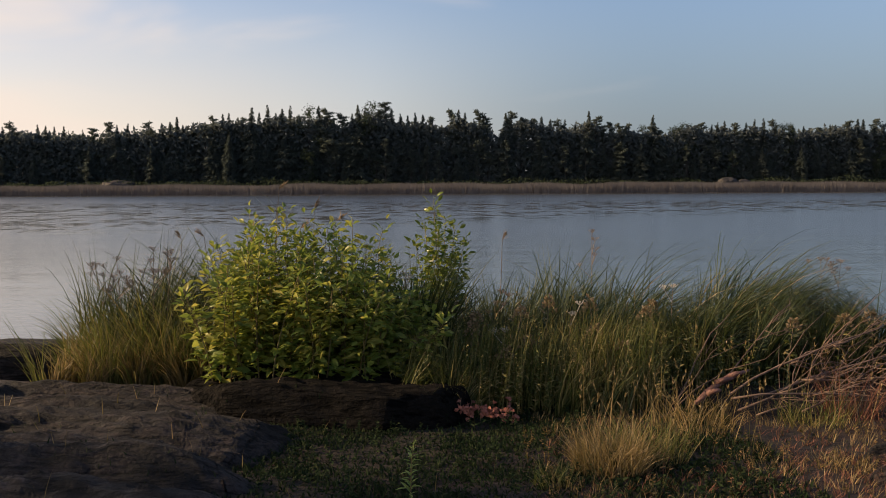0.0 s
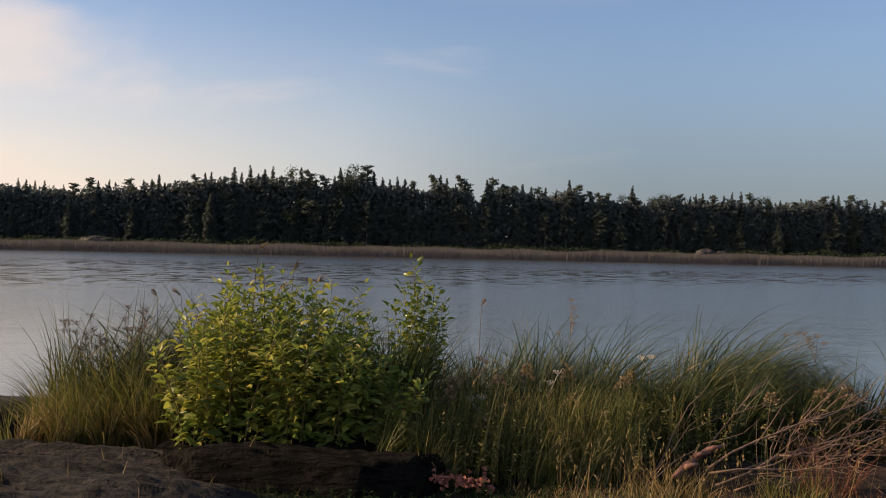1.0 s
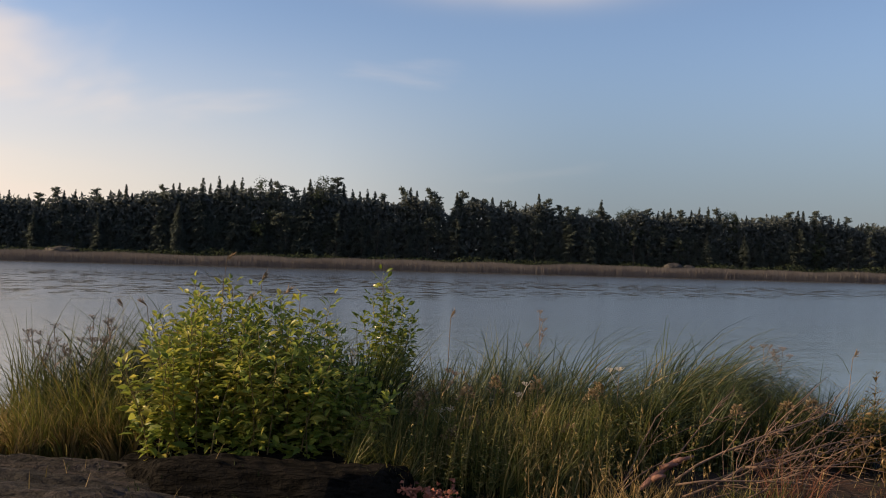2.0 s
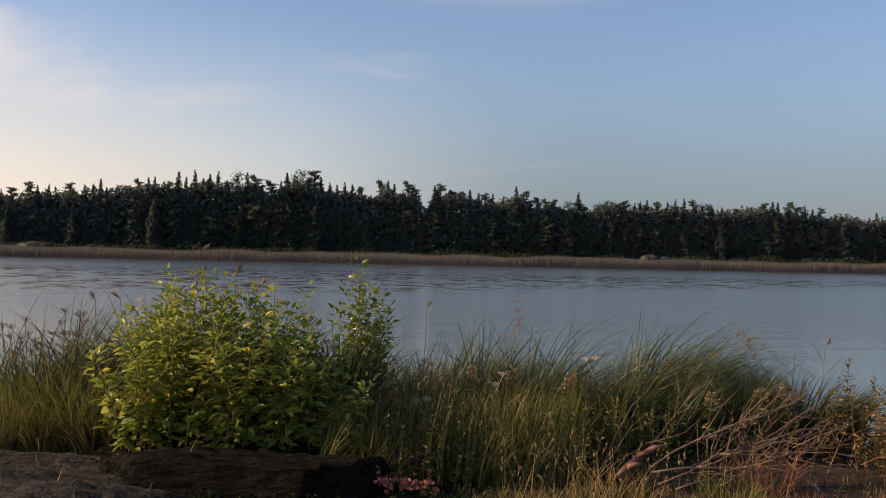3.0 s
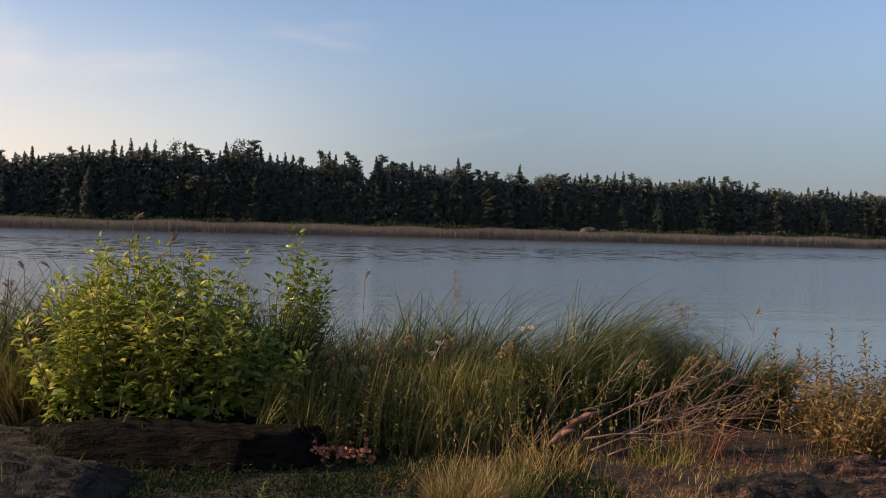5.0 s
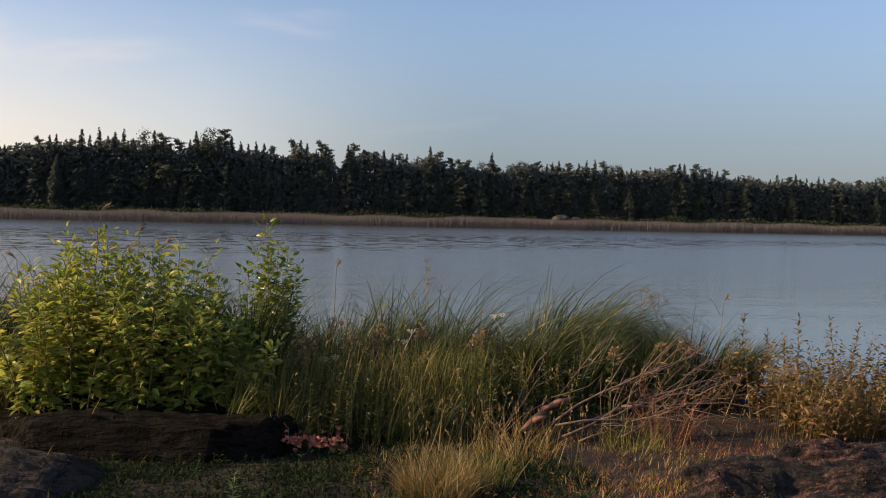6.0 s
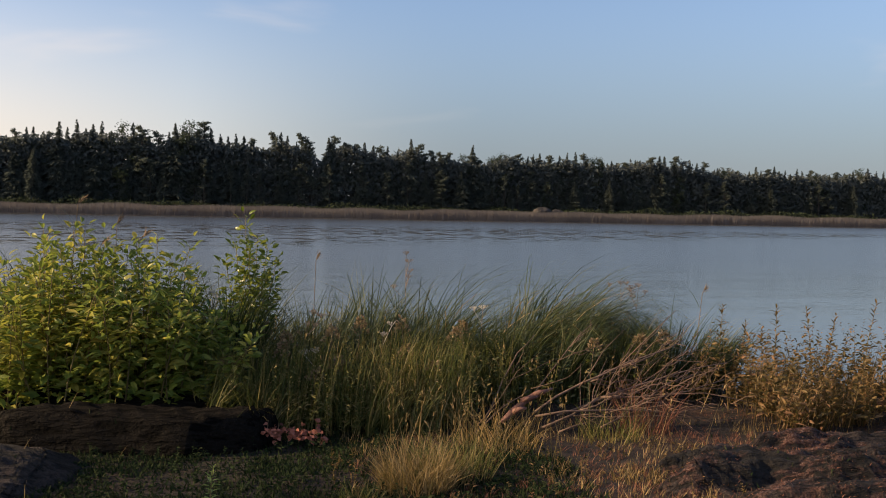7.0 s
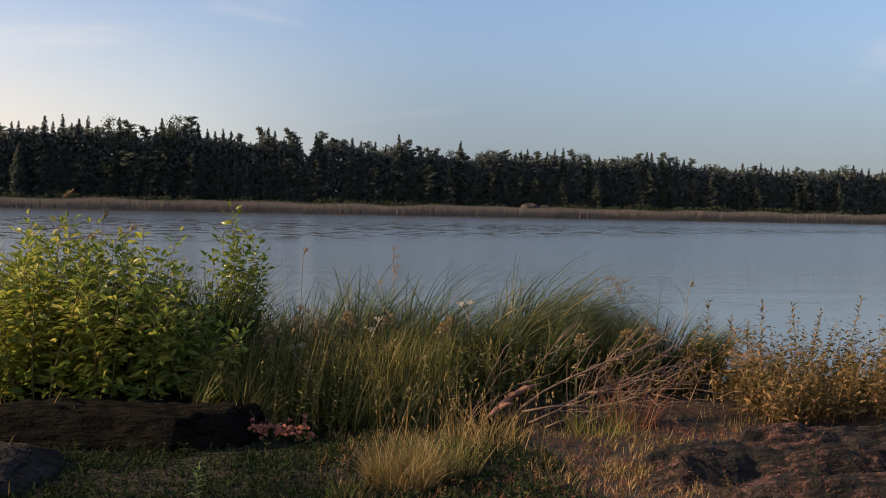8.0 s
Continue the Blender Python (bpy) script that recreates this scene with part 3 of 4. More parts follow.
def herbs(name, label, stems, x0, x1, y0, y1, h0, h1, leaf, mat, per=16):
    """Leafy little stems standing close together."""
    x, y, h = uniform(x0, x1, stems), uniform(y0, y1, stems), uniform(h0, h1, stems)
    z = ground_z(x, y)
    lx, ly = rng.normal(0, 0.14, stems) * h, rng.normal(0, 0.14, stems) * h
    t = np.tile(np.linspace(0.2, 1, per), stems)
    i = np.repeat(np.arange(stems), per)
    az = uniform(0, 6.28, len(t))
    pos = np.stack([x[i] + lx[i] * t, y[i] + ly[i] * t, z[i] + h[i] * t], 1)
    way = np.stack([np.cos(az), np.sin(az), uniform(-0.2, 1.0, len(t))], 1)
    L = leaf * uniform(0.5, 1.3, len(t)) * (1.15 - 0.6 * t)
    stalk = blades(np.stack([x, y, z], 1), h, np.full(stems, 0.004), np.arctan2(ly, lx), np.hypot(lx, ly) / h, np.zeros(stems), uniform(0, 3, stems), 2)
    ob = new(name, mesh_of(name, *join(leaves(pos, way, L, L * 0.34, rng.normal(0, 0.8, len(t))), stalk), mat))
    return tagged(ob, label, "herbs", kind="stuff")


def seed_stalks(n, x0, x1, y0, y1, h0, h1):
    """Dry stalks, each with a fuzzy spindle of seeds."""
    x, y, h = uniform(x0, x1, n), uniform(y0, y1, n), uniform(h0, h1, n)
    az, lean = rng.normal(0.2, 1.6, n), uniform(0.0, 0.6, n)
    z = ground_z(x, y)
    stalk = blades(np.stack([x, y, z], 1), h, uniform(0.0025, 0.004, n), az, lean, np.zeros(n), uniform(0, 3, n), 3)
    k = 9
    i = np.repeat(np.arange(n), k)
    t = uniform(0.84, 1.0, n * k)
    pos = np.stack([x[i] + lean[i] * h[i] * t * np.cos(az[i]), y[i] + lean[i] * h[i] * t * np.sin(az[i]), z[i] + h[i] * t], 1)
    way = np.stack([lean[i] * np.cos(az[i]) + rng.normal(0, 0.3, n * k), lean[i] * np.sin(az[i]) + rng.normal(0, 0.3, n * k), np.ones(n * k)], 1)
    L = uniform(0.014, 0.028, n * k)
    ob = new("seed_stalks", mesh_of("seed_stalks", *join(stalk, leaves(pos, way, L, L * 0.22, uniform(0, 3, n * k))), M_STRAW))
    return tagged(ob, "thin pale dry grass stalks with fuzzy seed heads", "grass", kind="stuff")


seed_stalks(70, 0.7, 1.6, 5.5, 6.3, 0.15, 0.38)
seed_stalks(50, 1.5, 3.4, 5.9, 6.9, 0.2, 0.46)
seed_stalks(40, -0.2, 1.4, 6.6, 7.4, 0.35, 0.7)
herbs("meadow_herbs", "pale yellow-green herbs at the foot of the willow bush", 300, -0.3, 1.3, 6.4, 6.9, 0.22, 0.52, 0.034, M_MEADOW, 26)
herbs("meadow_herbs", "dense green small-leaved herbs among the meadow grass", 140, -0.4, 2.3, 6.7, 7.5, 0.22, 0.6, 0.044, M_SEDGE, 24)
herbs("meadow_herbs", "yellowing small-leaved herbs among the meadow grass", 150, -0.2, 1.9, 6.7, 7.4, 0.25, 0.58, 0.034, M_MEADOW, 26)
herbs("meadow_herbs", "brown-yellow leafy herbs behind the granite outcrop", 460, 3.05, 5.6, 6.15, 7.3, 0.22, 0.6, 0.062, M_RUSSET, 20)
herbs("meadow_herbs", "low yellowing herbs round the dry grass tuft", 200, 0.35, 2.4, 4.5, 6.0, 0.03, 0.1, 0.024, M_RUSSET, 9)
herbs("meadow_herbs", "low dark green herbs on the moss between the rocks", 420, -0.9, 1.4, 4.5, 6.5, 0.03, 0.1, 0.034, M_MOSS, 9)


def tuft(label, x, y, n, r, h0, h1, mat):
    a, d = uniform(0, 2 * np.pi, n), r * np.sqrt(rng.random(n))
    px, py = d * np.cos(a), d * np.sin(a)
    gz = float(ground_z(x, y))
    v, f = blades(np.stack([px, py, 0 * px - 0.02], 1), uniform(h0, h1, n), uniform(0.003, 0.006, n), a + rng.normal(0, 1.2, n),
                  uniform(0.0, 0.6, n), uniform(0.1, 1.2, n), uniform(0, np.pi, n), 4)
    ob = new("grass_tuft", mesh_of("grass_tuft", v, f, mat))
    ob.location = (x, y, gz)
    return tagged(ob, label, "grass tuft", "grass tufts on the soil")


tuft("golden dry grass tuft in the sun on the soil", 0.74, 5.3, 1300, 0.17, 0.06, 0.3, M_STRAW)
tuft("golden dry grass tuft in the sun on the soil", 0.95, 5.5, 420, 0.2, 0.08, 0.3, M_MEADOW)
tuft("thin dry grass tuft before the sedge", 1.35, 6.1, 260, 0.22, 0.1, 0.32, M_STRAW)
tuft("thin dry grass tuft before the sedge", 2.05, 6.2, 180, 0.2, 0.1, 0.32, M_MEADOW)
tuft("small dry grass tuft beside the outcrop", 1.85, 5.35, 160, 0.14, 0.04, 0.12, M_STRAW)
tuft("russet dry grass tuft under the dead branches", 2.3, 6.3, 160, 0.16, 0.2, 0.45, M_LITTER)
tuft("small green grass tuft on the moss", 0.45, 5.1, 140, 0.09, 0.06, 0.16, M_MEADOW)


# ---- willow bush and sapling ----
def shoot(parent, x, y, height, lean_x, lean_y, n_leaf, leaf_len, mat, z0=0.0, spread_r=0.1, low=0.12):
    k = 7
    t = np.linspace(0, 1, k)
    pts = np.stack([x + lean_x * t ** 1.4 + 0.01 * np.sin(5 * t + x * 9), y + lean_y * t ** 1.4, z0 + height * t], 1)
    stem = part("shoot", mesh_of("shoot", *tube(pts, np.linspace(0.006, 0.0018, k), 5), M_TWIG, True), parent)
    lt = np.linspace(low, 1, n_leaf) + rng.normal(0, 0.02, n_leaf)
    lt = np.clip(lt, 0.08, 1)
    pos = np.stack([np.interp(lt, t, pts[:, i]) for i in range(3)], 1)
    az = np.arange(n_leaf) * 2.4 + rng.uniform(0, 6) + rng.normal(0, 0.4, n_leaf)
    up = uniform(-0.4, 0.65, n_leaf) + 0.7 * (lt > 0.92)
    way = np.stack([np.cos(az), np.sin(az), up], 1)
    pos = pos + way * uniform(0, spread_r, n_leaf)[:, None]
    L = leaf_len * uniform(0.65, 1.2, n_leaf) * (1.1 - 0.45 * lt)
    part("foliage", mesh_of("foliage", *leaves(pos, way, L, L * uniform(0.36, 0.5, n_leaf), rng.normal(0, 0.6, n_leaf)), mat), stem)


def build_bush():
    bush = thing("willow_bush", "dense leafy green willow bush lit yellow-green by low sun", "bush")
    for i in range(116):
        u, w = (i * 0.618034 + 0.03 * rng.random()) % 1, (i * 0.754878 + 0.05 * rng.random()) % 1
        x = -1.44 + 1.2 * u
        y = 6.55 + 0.8 * w
        dome = 0.78 + 0.24 * math.exp(-((u - 0.27) / 0.17) ** 2) + 0.14 * math.exp(-((u - 0.62) / 0.12) ** 2) - 0.2 * smooth(0.72, 1.0, u)
        h = (0.66 + 0.24 * rng.random() + 0.3 * w) * dome
        shoot(bush, x, y, h, rng.normal(0, 0.09) + 0.14 * (u - 0.5), rng.normal(-0.05, 0.06), 80, 0.096, M_SHRUB, float(ground_z(x, y)) + 0.04, 0.06)
    for u, h in ((0.2, 1.12), (0.26, 1.2), (0.33, 1.14), (0.64, 1.08), (0.68, 1.12), (0.5, 1.0)):
        x = -1.44 + 1.2 * u
        shoot(bush, x, 7.1, h, rng.normal(0, 0.05), rng.normal(0, 0.03), 40, 0.1, M_SHRUB, float(ground_z(x, 7.1)), 0.02, 0.35)
    for x, y, h in ((-0.34, 7.2, 0.84), (-0.28, 7.0, 0.7), (-0.22, 7.3, 0.8), (-0.16, 7.1, 0.62), (-0.3, 6.85, 0.56), (-0.4, 7.35, 0.95), (-0.12, 7.4, 0.72)):
        shoot(bush, x, y, 0.78 * h, rng.normal(0.03, 0.05), rng.normal(-0.03, 0.04), 46, 0.11, M_SAPLING, float(ground_z(x, y)), 0.05)
    sap = thing("alder_sapling", "upright young alder with glossy green leaves above the grass", "sapling")
    for i, (dx, dy, top, side) in enumerate(((0.0, 0.0, 1.3, -0.02), (0.02, 0.02, 1.16, 0.07), (0.02, -0.02, 1.08, 0.17), (-0.02, 0.02, 1.12, -0.09), (0.03, 0.0, 0.98, 0.24), (-0.03, 0.0, 0.98, -0.17),
                                             (0.0, 0.03, 1.1, 0.02), (0.03, 0.02, 0.88, 0.22), (0.0, -0.03, 0.94, -0.03), (0.02, -0.03, 0.84, 0.12))):
        x, y = -0.08 + dx, 8.0 + dy
        shoot(sap, x, y, top + 0.06, side * 0.75, rng.normal(0, 0.08), 84, 0.09, M_SAPLING, float(ground_z(x, y)), 0.06, 0.55)


build_bush()


# ---- stalks ----
def umbel_stalk(x, y, h, lean, heads=5, label="dry brown umbellifer stalk with flat seed heads", mat=None, group="dry umbel stalks"):
    z0 = float(ground_z(x, y))
    top = np.array([x + lean, y, h])
    ob = thing("umbel_stalk", label, "plant stalk", group=group)
    pts = [(x, y, z0), (x + lean * 0.4, y, z0 + 0.55 * (h - z0)), tuple(top)]
    part("stem", mesh_of("stem", *tube(pts, [0.0035, 0.003, 0.002], 5), M_STALK), ob)
    for i in range(heads):
        a = rng.uniform(0, 6.28)
        t = 1.0 if i == 0 else rng.uniform(0.68, 0.9)
        b = np.array([x + lean * t, y, z0 + (h - z0) * t])
        tip = b if i == 0 else b + np.array([0.1 * math.cos(a), 0.06 * math.sin(a), rng.uniform(0.06, 0.13)])
        pieces = [tube([b, tip], [0.0025, 0.002], 4)] if i else []
        for k in range(16):
            a2, d = rng.uniform(0, 6.28), 0.034 * math.sqrt(rng.random())
            e = tip + np.array([d * math.cos(a2), d * math.sin(a2), 0.022 + rng.normal(0, 0.004)])
            pieces.append(tube([tip, e, e + (0, 0, 0.006)], [0.0009, 0.0011, 0.0042], 4))
        tagged(part("seed_head", mesh_of("seed_head", *join(*pieces), mat or M_UMBEL), ob), kind="stuff")


for x, y, h, lean in ((-2.25, 7.2, 0.82, -0.1), (-2.15, 7.15, 0.86, -0.04), (-1.98, 7.2, 0.92, 0.02), (-1.92, 7.25, 0.9, 0.06), (-2.05, 7.1, 0.78, 0.05), (-2.2, 7.3, 0.74, -0.14),
                      (1.18, 8.6, 0.95, 0.0), (0.3, 7.4, 0.52, 0.02), (3.04, 8.5, 0.72, -0.03), (3.12, 8.5, 0.7, 0.05)):
    umbel_stalk(x, y, h, lean)
for x, y, h, lean in ((0.32, 6.85, 0.42, 0.03), (0.75, 7.0, 0.5, 0.04), (-0.3, 7.0, 0.76, 0.02), (1.55, 7.5, 0.62, 0.02)):
    umbel_stalk(x, y, h, lean, 2, "white yarrow stalk with a flat flower head", M_FLOWER, "white yarrow stalks")


def meadowsweet(x, y, h, lean):
    """A withered herb: thin stalk, and a loose brown plume of seed heads."""
    z0 = float(ground_z(x, y))
    ob = thing("meadowsweet_stalk", "withered meadowsweet stalk with a loose brown seed plume", "plant stalk", group="withered meadowsweet stalks")
    part("stem", mesh_of("stem", *tube([(x, y, z0), (x + lean * 0.4, y, z0 + 0.6 * h), (x + lean, y, z0 + h)], [0.003, 0.0026, 0.0015], 5), M_STALK), ob)
    n = 70
    t = rng.random(n) ** 0.8
    wide = 0.045 * (1.1 - t)
    a = uniform(0, 6.28, n)
    pos = np.stack([x + lean * (0.8 + 0.2 * t) + wide * np.cos(a), y + wide * np.sin(a), z0 + h * (0.84 + 0.17 * t) + rng.normal(0, 0.008, n)], 1)
    way = np.stack([np.cos(a), np.sin(a), uniform(0.2, 1.2, n)], 1)
    L = uniform(0.016, 0.034, n)
    tagged(part("seed_plume", mesh_of("seed_plume", *leaves(pos, way, L, L * 0.55, uniform(0, 3, n)), M_BROWN), ob), kind="stuff")
    n = 12
    t = uniform(0.25, 0.8, n)
    a = uniform(0, 6.28, n)
    pos = np.stack([x + lean * 0.7 * t, np.full(n, y), z0 + h * t], 1)
    part("foliage", mesh_of("foliage", *leaves(pos, np.stack([np.cos(a), np.sin(a), uniform(-0.3, 0.6, n)], 1), uniform(0.05, 0.09, n), uniform(0.016, 0.03, n), rng.normal(0, 0.6, n)), M_MEADOW), ob)


for x, y, h, lean in ((0.12, 6.8, 0.6, 0.03), (0.2, 6.95, 0.66, -0.03), (0.42, 7.0, 0.72, 0.05), (0.5, 6.75, 0.5, -0.02), (0.62, 7.1, 0.76, 0.04), (0.86, 6.85, 0.56, 0.06), (0.98, 7.2, 0.74, -0.04), (1.25, 7.1, 0.66, 0.05),
                      (1.42, 7.3, 0.7, -0.05), (-0.2, 6.7, 0.5, 0.02), (0.02, 7.15, 0.7, 0.02), (0.3, 6.65, 0.44, 0.05), (1.05, 6.7, 0.46, 0.02), (2.55, 7.1, 0.6, 0.06), (2.85, 7.2, 0.62, -0.03), (2.2, 7.0, 0.58, 0.03)):
    meadowsweet(x, y, h * 0.8, lean)


def reed(x, y, h, lean, drop):
    z0 = float(ground_z(x, y))
    ob = thing("reed_stem", "dry reed stem with a nodding brown plume", "reed", group="reed stems")
    pts = [(x, y, z0), (x + lean * 0.3, y, z0 + 0.6 * (h - z0)), (x + lean * 0.75, y, h - 0.04), (x + lean, y, h)]
    part("stem", mesh_of("stem", *tube(pts, [0.004, 0.003, 0.0022, 0.001], 5), M_STALK), ob)
    n = 26
    t = rng.random(n)
    pos = np.array(pts[2])[None] * (1 - t[:, None]) + np.array(pts[3])[None] * t[:, None]
    way = np.stack([np.full(n, np.sign(lean) * 0.8) + rng.normal(0, 0.25, n), rng.normal(0, 0.25, n), drop + rng.normal(0, 0.25, n)], 1)
    L = uniform(0.03, 0.07, n)
    part("plume", mesh_of("plume", *leaves(pos, way, L, L * 0.1, uniform(0, 3, n)), M_STALK), ob)
    n = 4
    lt = uniform(0.35, 0.9, n)
    pos = np.stack([np.full(n, x) + lean * 0.5 * lt, np.full(n, y), z0 + (h - z0) * lt], 1)
    a = rng.choice([0.2, 2.9, -0.3, 3.4], n)
    for i in range(n):
        v, f = blades(pos[i:i + 1], uniform(0.2, 0.34, 1), np.full(1, 0.014), a[i:i + 1], uniform(0.5, 0.9, 1), uniform(0.2, 0.6, 1), np.full(1, 1.5), 5)
        part("blade", mesh_of("blade", v, f, M_SEDGE), ob)


for x, y, h, lean, drop in ((-1.3, 7.8, 1.36, 0.1, 0.7), (-1.0, 7.8, 1.22, 0.04, 0.9), (-1.15, 7.7, 1.08, 0.12, 0.5), (-0.95, 7.9, 1.12, 0.16, 0.5), (-1.7, 7.8, 1.02, -0.1, 0.4),
                            (-1.95, 7.9, 1.0, -0.03, 1.0), (-1.55, 7.7, 0.98, 0.15, 0.1), (0.4, 8.2, 0.96, 0.03, 0.9), (0.05, 8.3, 0.95, -0.1, 0.3), (3.75, 8.6, 0.68, 0.08, 0.9)):
    reed(x, y, h, lean, drop)


# ---- dead branches ----
def dead_branch(p0, p1, r, twigs, seed):
    r_ = np.random.default_rng(seed)
    p0, p1 = np.array(p0, float), np.array(p1, float)
    k = 8
    t = np.linspace(0, 1, k)
    sag = np.sin(np.pi * t) * r_.uniform(-0.05, 0.04)
    pts = p0 + (p1 - p0) * t[:, None] + np.stack([0.02 * np.sin(4 * t + seed), 0.02 * np.cos(5 * t + seed), 0.03 * np.sin(5 * t + seed) + sag], 1) + r_.normal(0, 0.007, (k, 3))
    ob = thing("dead_branch", "bare bleached dead branch fallen into the grass", "branch", group="fallen dead branches")
    part("limb", mesh_of("limb", *tube(pts, np.linspace(r, r * 0.35, k), 7), M_DEAD, True), ob)
    for i in range(int(twigs * 1.7)):
        q = r_.uniform(0.2, 0.95)
        b = p0 + (p1 - p0) * q
        d = (p1 - p0) / np.linalg.norm(p1 - p0) + r_.normal(0, 0.5, 3)
        L = r_.uniform(0.15, 0.5) * (1.2 - q)
        e = b + d * L
        part("twig", mesh_of("twig", *tube([b, b + d * L * 0.35 + r_.normal(0, 0.014, 3), b + d * L * 0.7 + r_.normal(0, 0.02, 3), e], [r * 0.45, r * 0.36, r * 0.28, r * 0.14], 5), M_DEAD, True), ob)


for i, (p0, p1, r, tw) in enumerate((
        ((1.45, 6.55, 0.02), (2.15, 6.9, 0.56), 0.007, 4), ((1.38, 6.6, 0.0), (1.75, 6.9, 0.5), 0.006, 2),
        ((1.7, 6.35, 0.06), (3.05, 6.75, 0.36), 0.008, 9), ((1.62, 6.4, 0.12), (2.75, 6.7, 0.55), 0.008, 8),
        ((1.6, 6.3, 0.1), (2.85, 6.4, 0.15), 0.007, 9), ((1.8, 6.5, 0.05), (2.9, 6.8, 0.44), 0.007, 9),
        ((2.0, 6.3, 0.03), (2.7, 6.5, 0.3), 0.006, 8), ((2.1, 6.5, 0.2), (2.95, 6.3, 0.16), 0.006, 7), ((1.15, 6.2, 0.02), (1.6, 6.5, 0.26), 0.005, 2),
        ((1.9, 6.4, 0.12), (2.8, 6.6, 0.34), 0.006, 9), ((2.2, 6.35, 0.08), (3.0, 6.6, 0.28), 0.006, 8), ((2.05, 6.6, 0.25), (2.75, 6.75, 0.5), 0.006, 7),
        ((1.75, 6.35, 0.0), (2.5, 6.45, 0.22), 0.006, 6))):
    dead_branch(p0, p1, r, tw, i + 3)


def build_stub():
    ob = thing("broken_branch_stub", "thick broken branch with peeling reddish bark", "branch")
    pts = [(1.44, 6.42, 0.06), (1.52, 6.45, 0.12), (1.6, 6.48, 0.17), (1.68, 6.52, 0.2), (1.8, 6.56, 0.23)]
    part("wood", mesh_of("wood", *tube(pts, [0.014, 0.021, 0.018, 0.02, 0.005], 9), M_STUB, True), ob)
    for i in range(5):
        p = np.array(pts[1 + i % 3]) + rng.normal(0, 0.01, 3)
        v, f = tube([p, p + (0.03, -0.02, 0.02), p + (0.07, -0.035, 0.03)], [0.02, 0.018, 0.007], 6)
        part("bark_flake", mesh_of("bark_flake", v, f, M_STUB, True), ob)


build_stub()


# ---- withered clump, weed ----
def build_clump():
    ob = thing("withered_leaf_clump", "clump of withered coral-orange leaves on the ground", "leaf clump")
    for i in range(90):
        t = i / 89
        x = 0.03 + 0.34 * t + rng.normal(0, 0.02)
        z = max(0.01, 0.08 - 0.05 * t + rng.normal(0, 0.022))
        y = 6.3 + rng.normal(0, 0.05)
        r = rng.uniform(0.009, 0.019)
        k = 8
        a = np.linspace(0, 2 * np.pi, k, endpoint=False)
        v = np.stack([r * np.cos(a) * (1 + 0.3 * np.sin(3 * a + i)), 0.5 * r * np.sin(2 * a + i), 0.8 * r * np.sin(a)], 1)
        v = np.concatenate([v, [[0, -0.4 * r, 0]]])
        m = np.array(Euler((rng.normal(0, 0.6), rng.normal(0, 0.6), rng.normal(0, 0.7))).to_matrix())
        part("leaf", mesh_of("leaf", v @ m.T + (x, y, z), [[j, (j + 1) % k, k] for j in range(k)], M_CORAL), ob)
    for i in range(6):
        x = 0.05 + 0.06 * i
        part("stem", mesh_of("stem", *tube([(x, 6.32, -0.02), (x + 0.01, 6.31, 0.13 - 0.015 * i)], [0.003, 0.0015], 5), M_STALK), ob)


build_clump()


def weed(x, y, h, n, name="young_weed", label="small upright green weed with narrow leaves in the moss", mat=None, leaf=0.06):
    lean = rng.normal(0, 0.12) * h
    z0 = float(ground_z(x, y))
    ob = thing(name, label, "plant")
    part("stem", mesh_of("stem", *tube([(x, y, z0 - 0.01), (x + 0.4 * lean, y, z0 + h * 0.6), (x + lean, y, z0 + h)], [0.003, 0.0025, 0.0015], 5), M_TWIG), ob)
    t = np.linspace(0.1, 1, n)
    az = np.arange(n) * 2.4
    pos = np.stack([x + lean * t ** 1.5, np.full(n, y), z0 + h * t], 1)
    way = np.stack([np.cos(az), np.sin(az), 0.3 + rng.normal(0, 0.35, n) + 0.9 * t ** 3], 1)
    L = leaf * (1.1 - 0.5 * t) * uniform(0.6, 1.25, n)
    part("foliage", mesh_of("foliage", *leaves(pos, way, L, L * 0.28, 0 * t), mat or M_SHRUB), ob)


weed(-0.19, 5.0, 0.25, 40, mat=M_SPROUT)
weed(-0.18, 4.45, 0.1, 20, mat=M_SPROUT)
for x, y, h in ((3.35, 7.4, 0.66), (3.5, 7.35, 0.55), (3.75, 7.3, 0.66), (3.62, 7.25, 0.5), (3.05, 7.0, 0.36), (4.0, 7.2, 0.66), (4.15, 7.3, 0.6), (4.4, 7.2, 0.7)):
    weed(x, y, h, 46, "willowherb", "russet late-summer willowherb with withering leaves", M_RUSSET, 0.085)


# ---- far shore ----
SKYLINE = [(-140, 14.6), (-100, 14.8), (-91, 15.4), (-82, 14.0), (-65, 15.6), (-58, 16.8), (-42, 18.1), (-27, 19.2), (-23.5, 15.9), (-20, 18), (-16, 19.6), (-11, 18.4),
           (-5, 17.4), (-0.5, 15.8), (3.3, 17.8), (9.7, 17.8), (12.9, 12.0), (14.8, 17.4), (18.6, 17.7), (27.5, 15.5), (33, 16.6), (40, 14.9), (47.6, 14.6), (51, 13.4),
           (55, 15.9), (59, 15.9), (66, 14.6), (72, 15.5), (78.5, 14.2), (91, 15.9), (108, 13.6), (130, 13.0), (158, 13.4), (210, 13)]


def skyline(x):
    return np.interp(x, [p[0] for p in SKYLINE], [p[1] for p in SKYLINE])


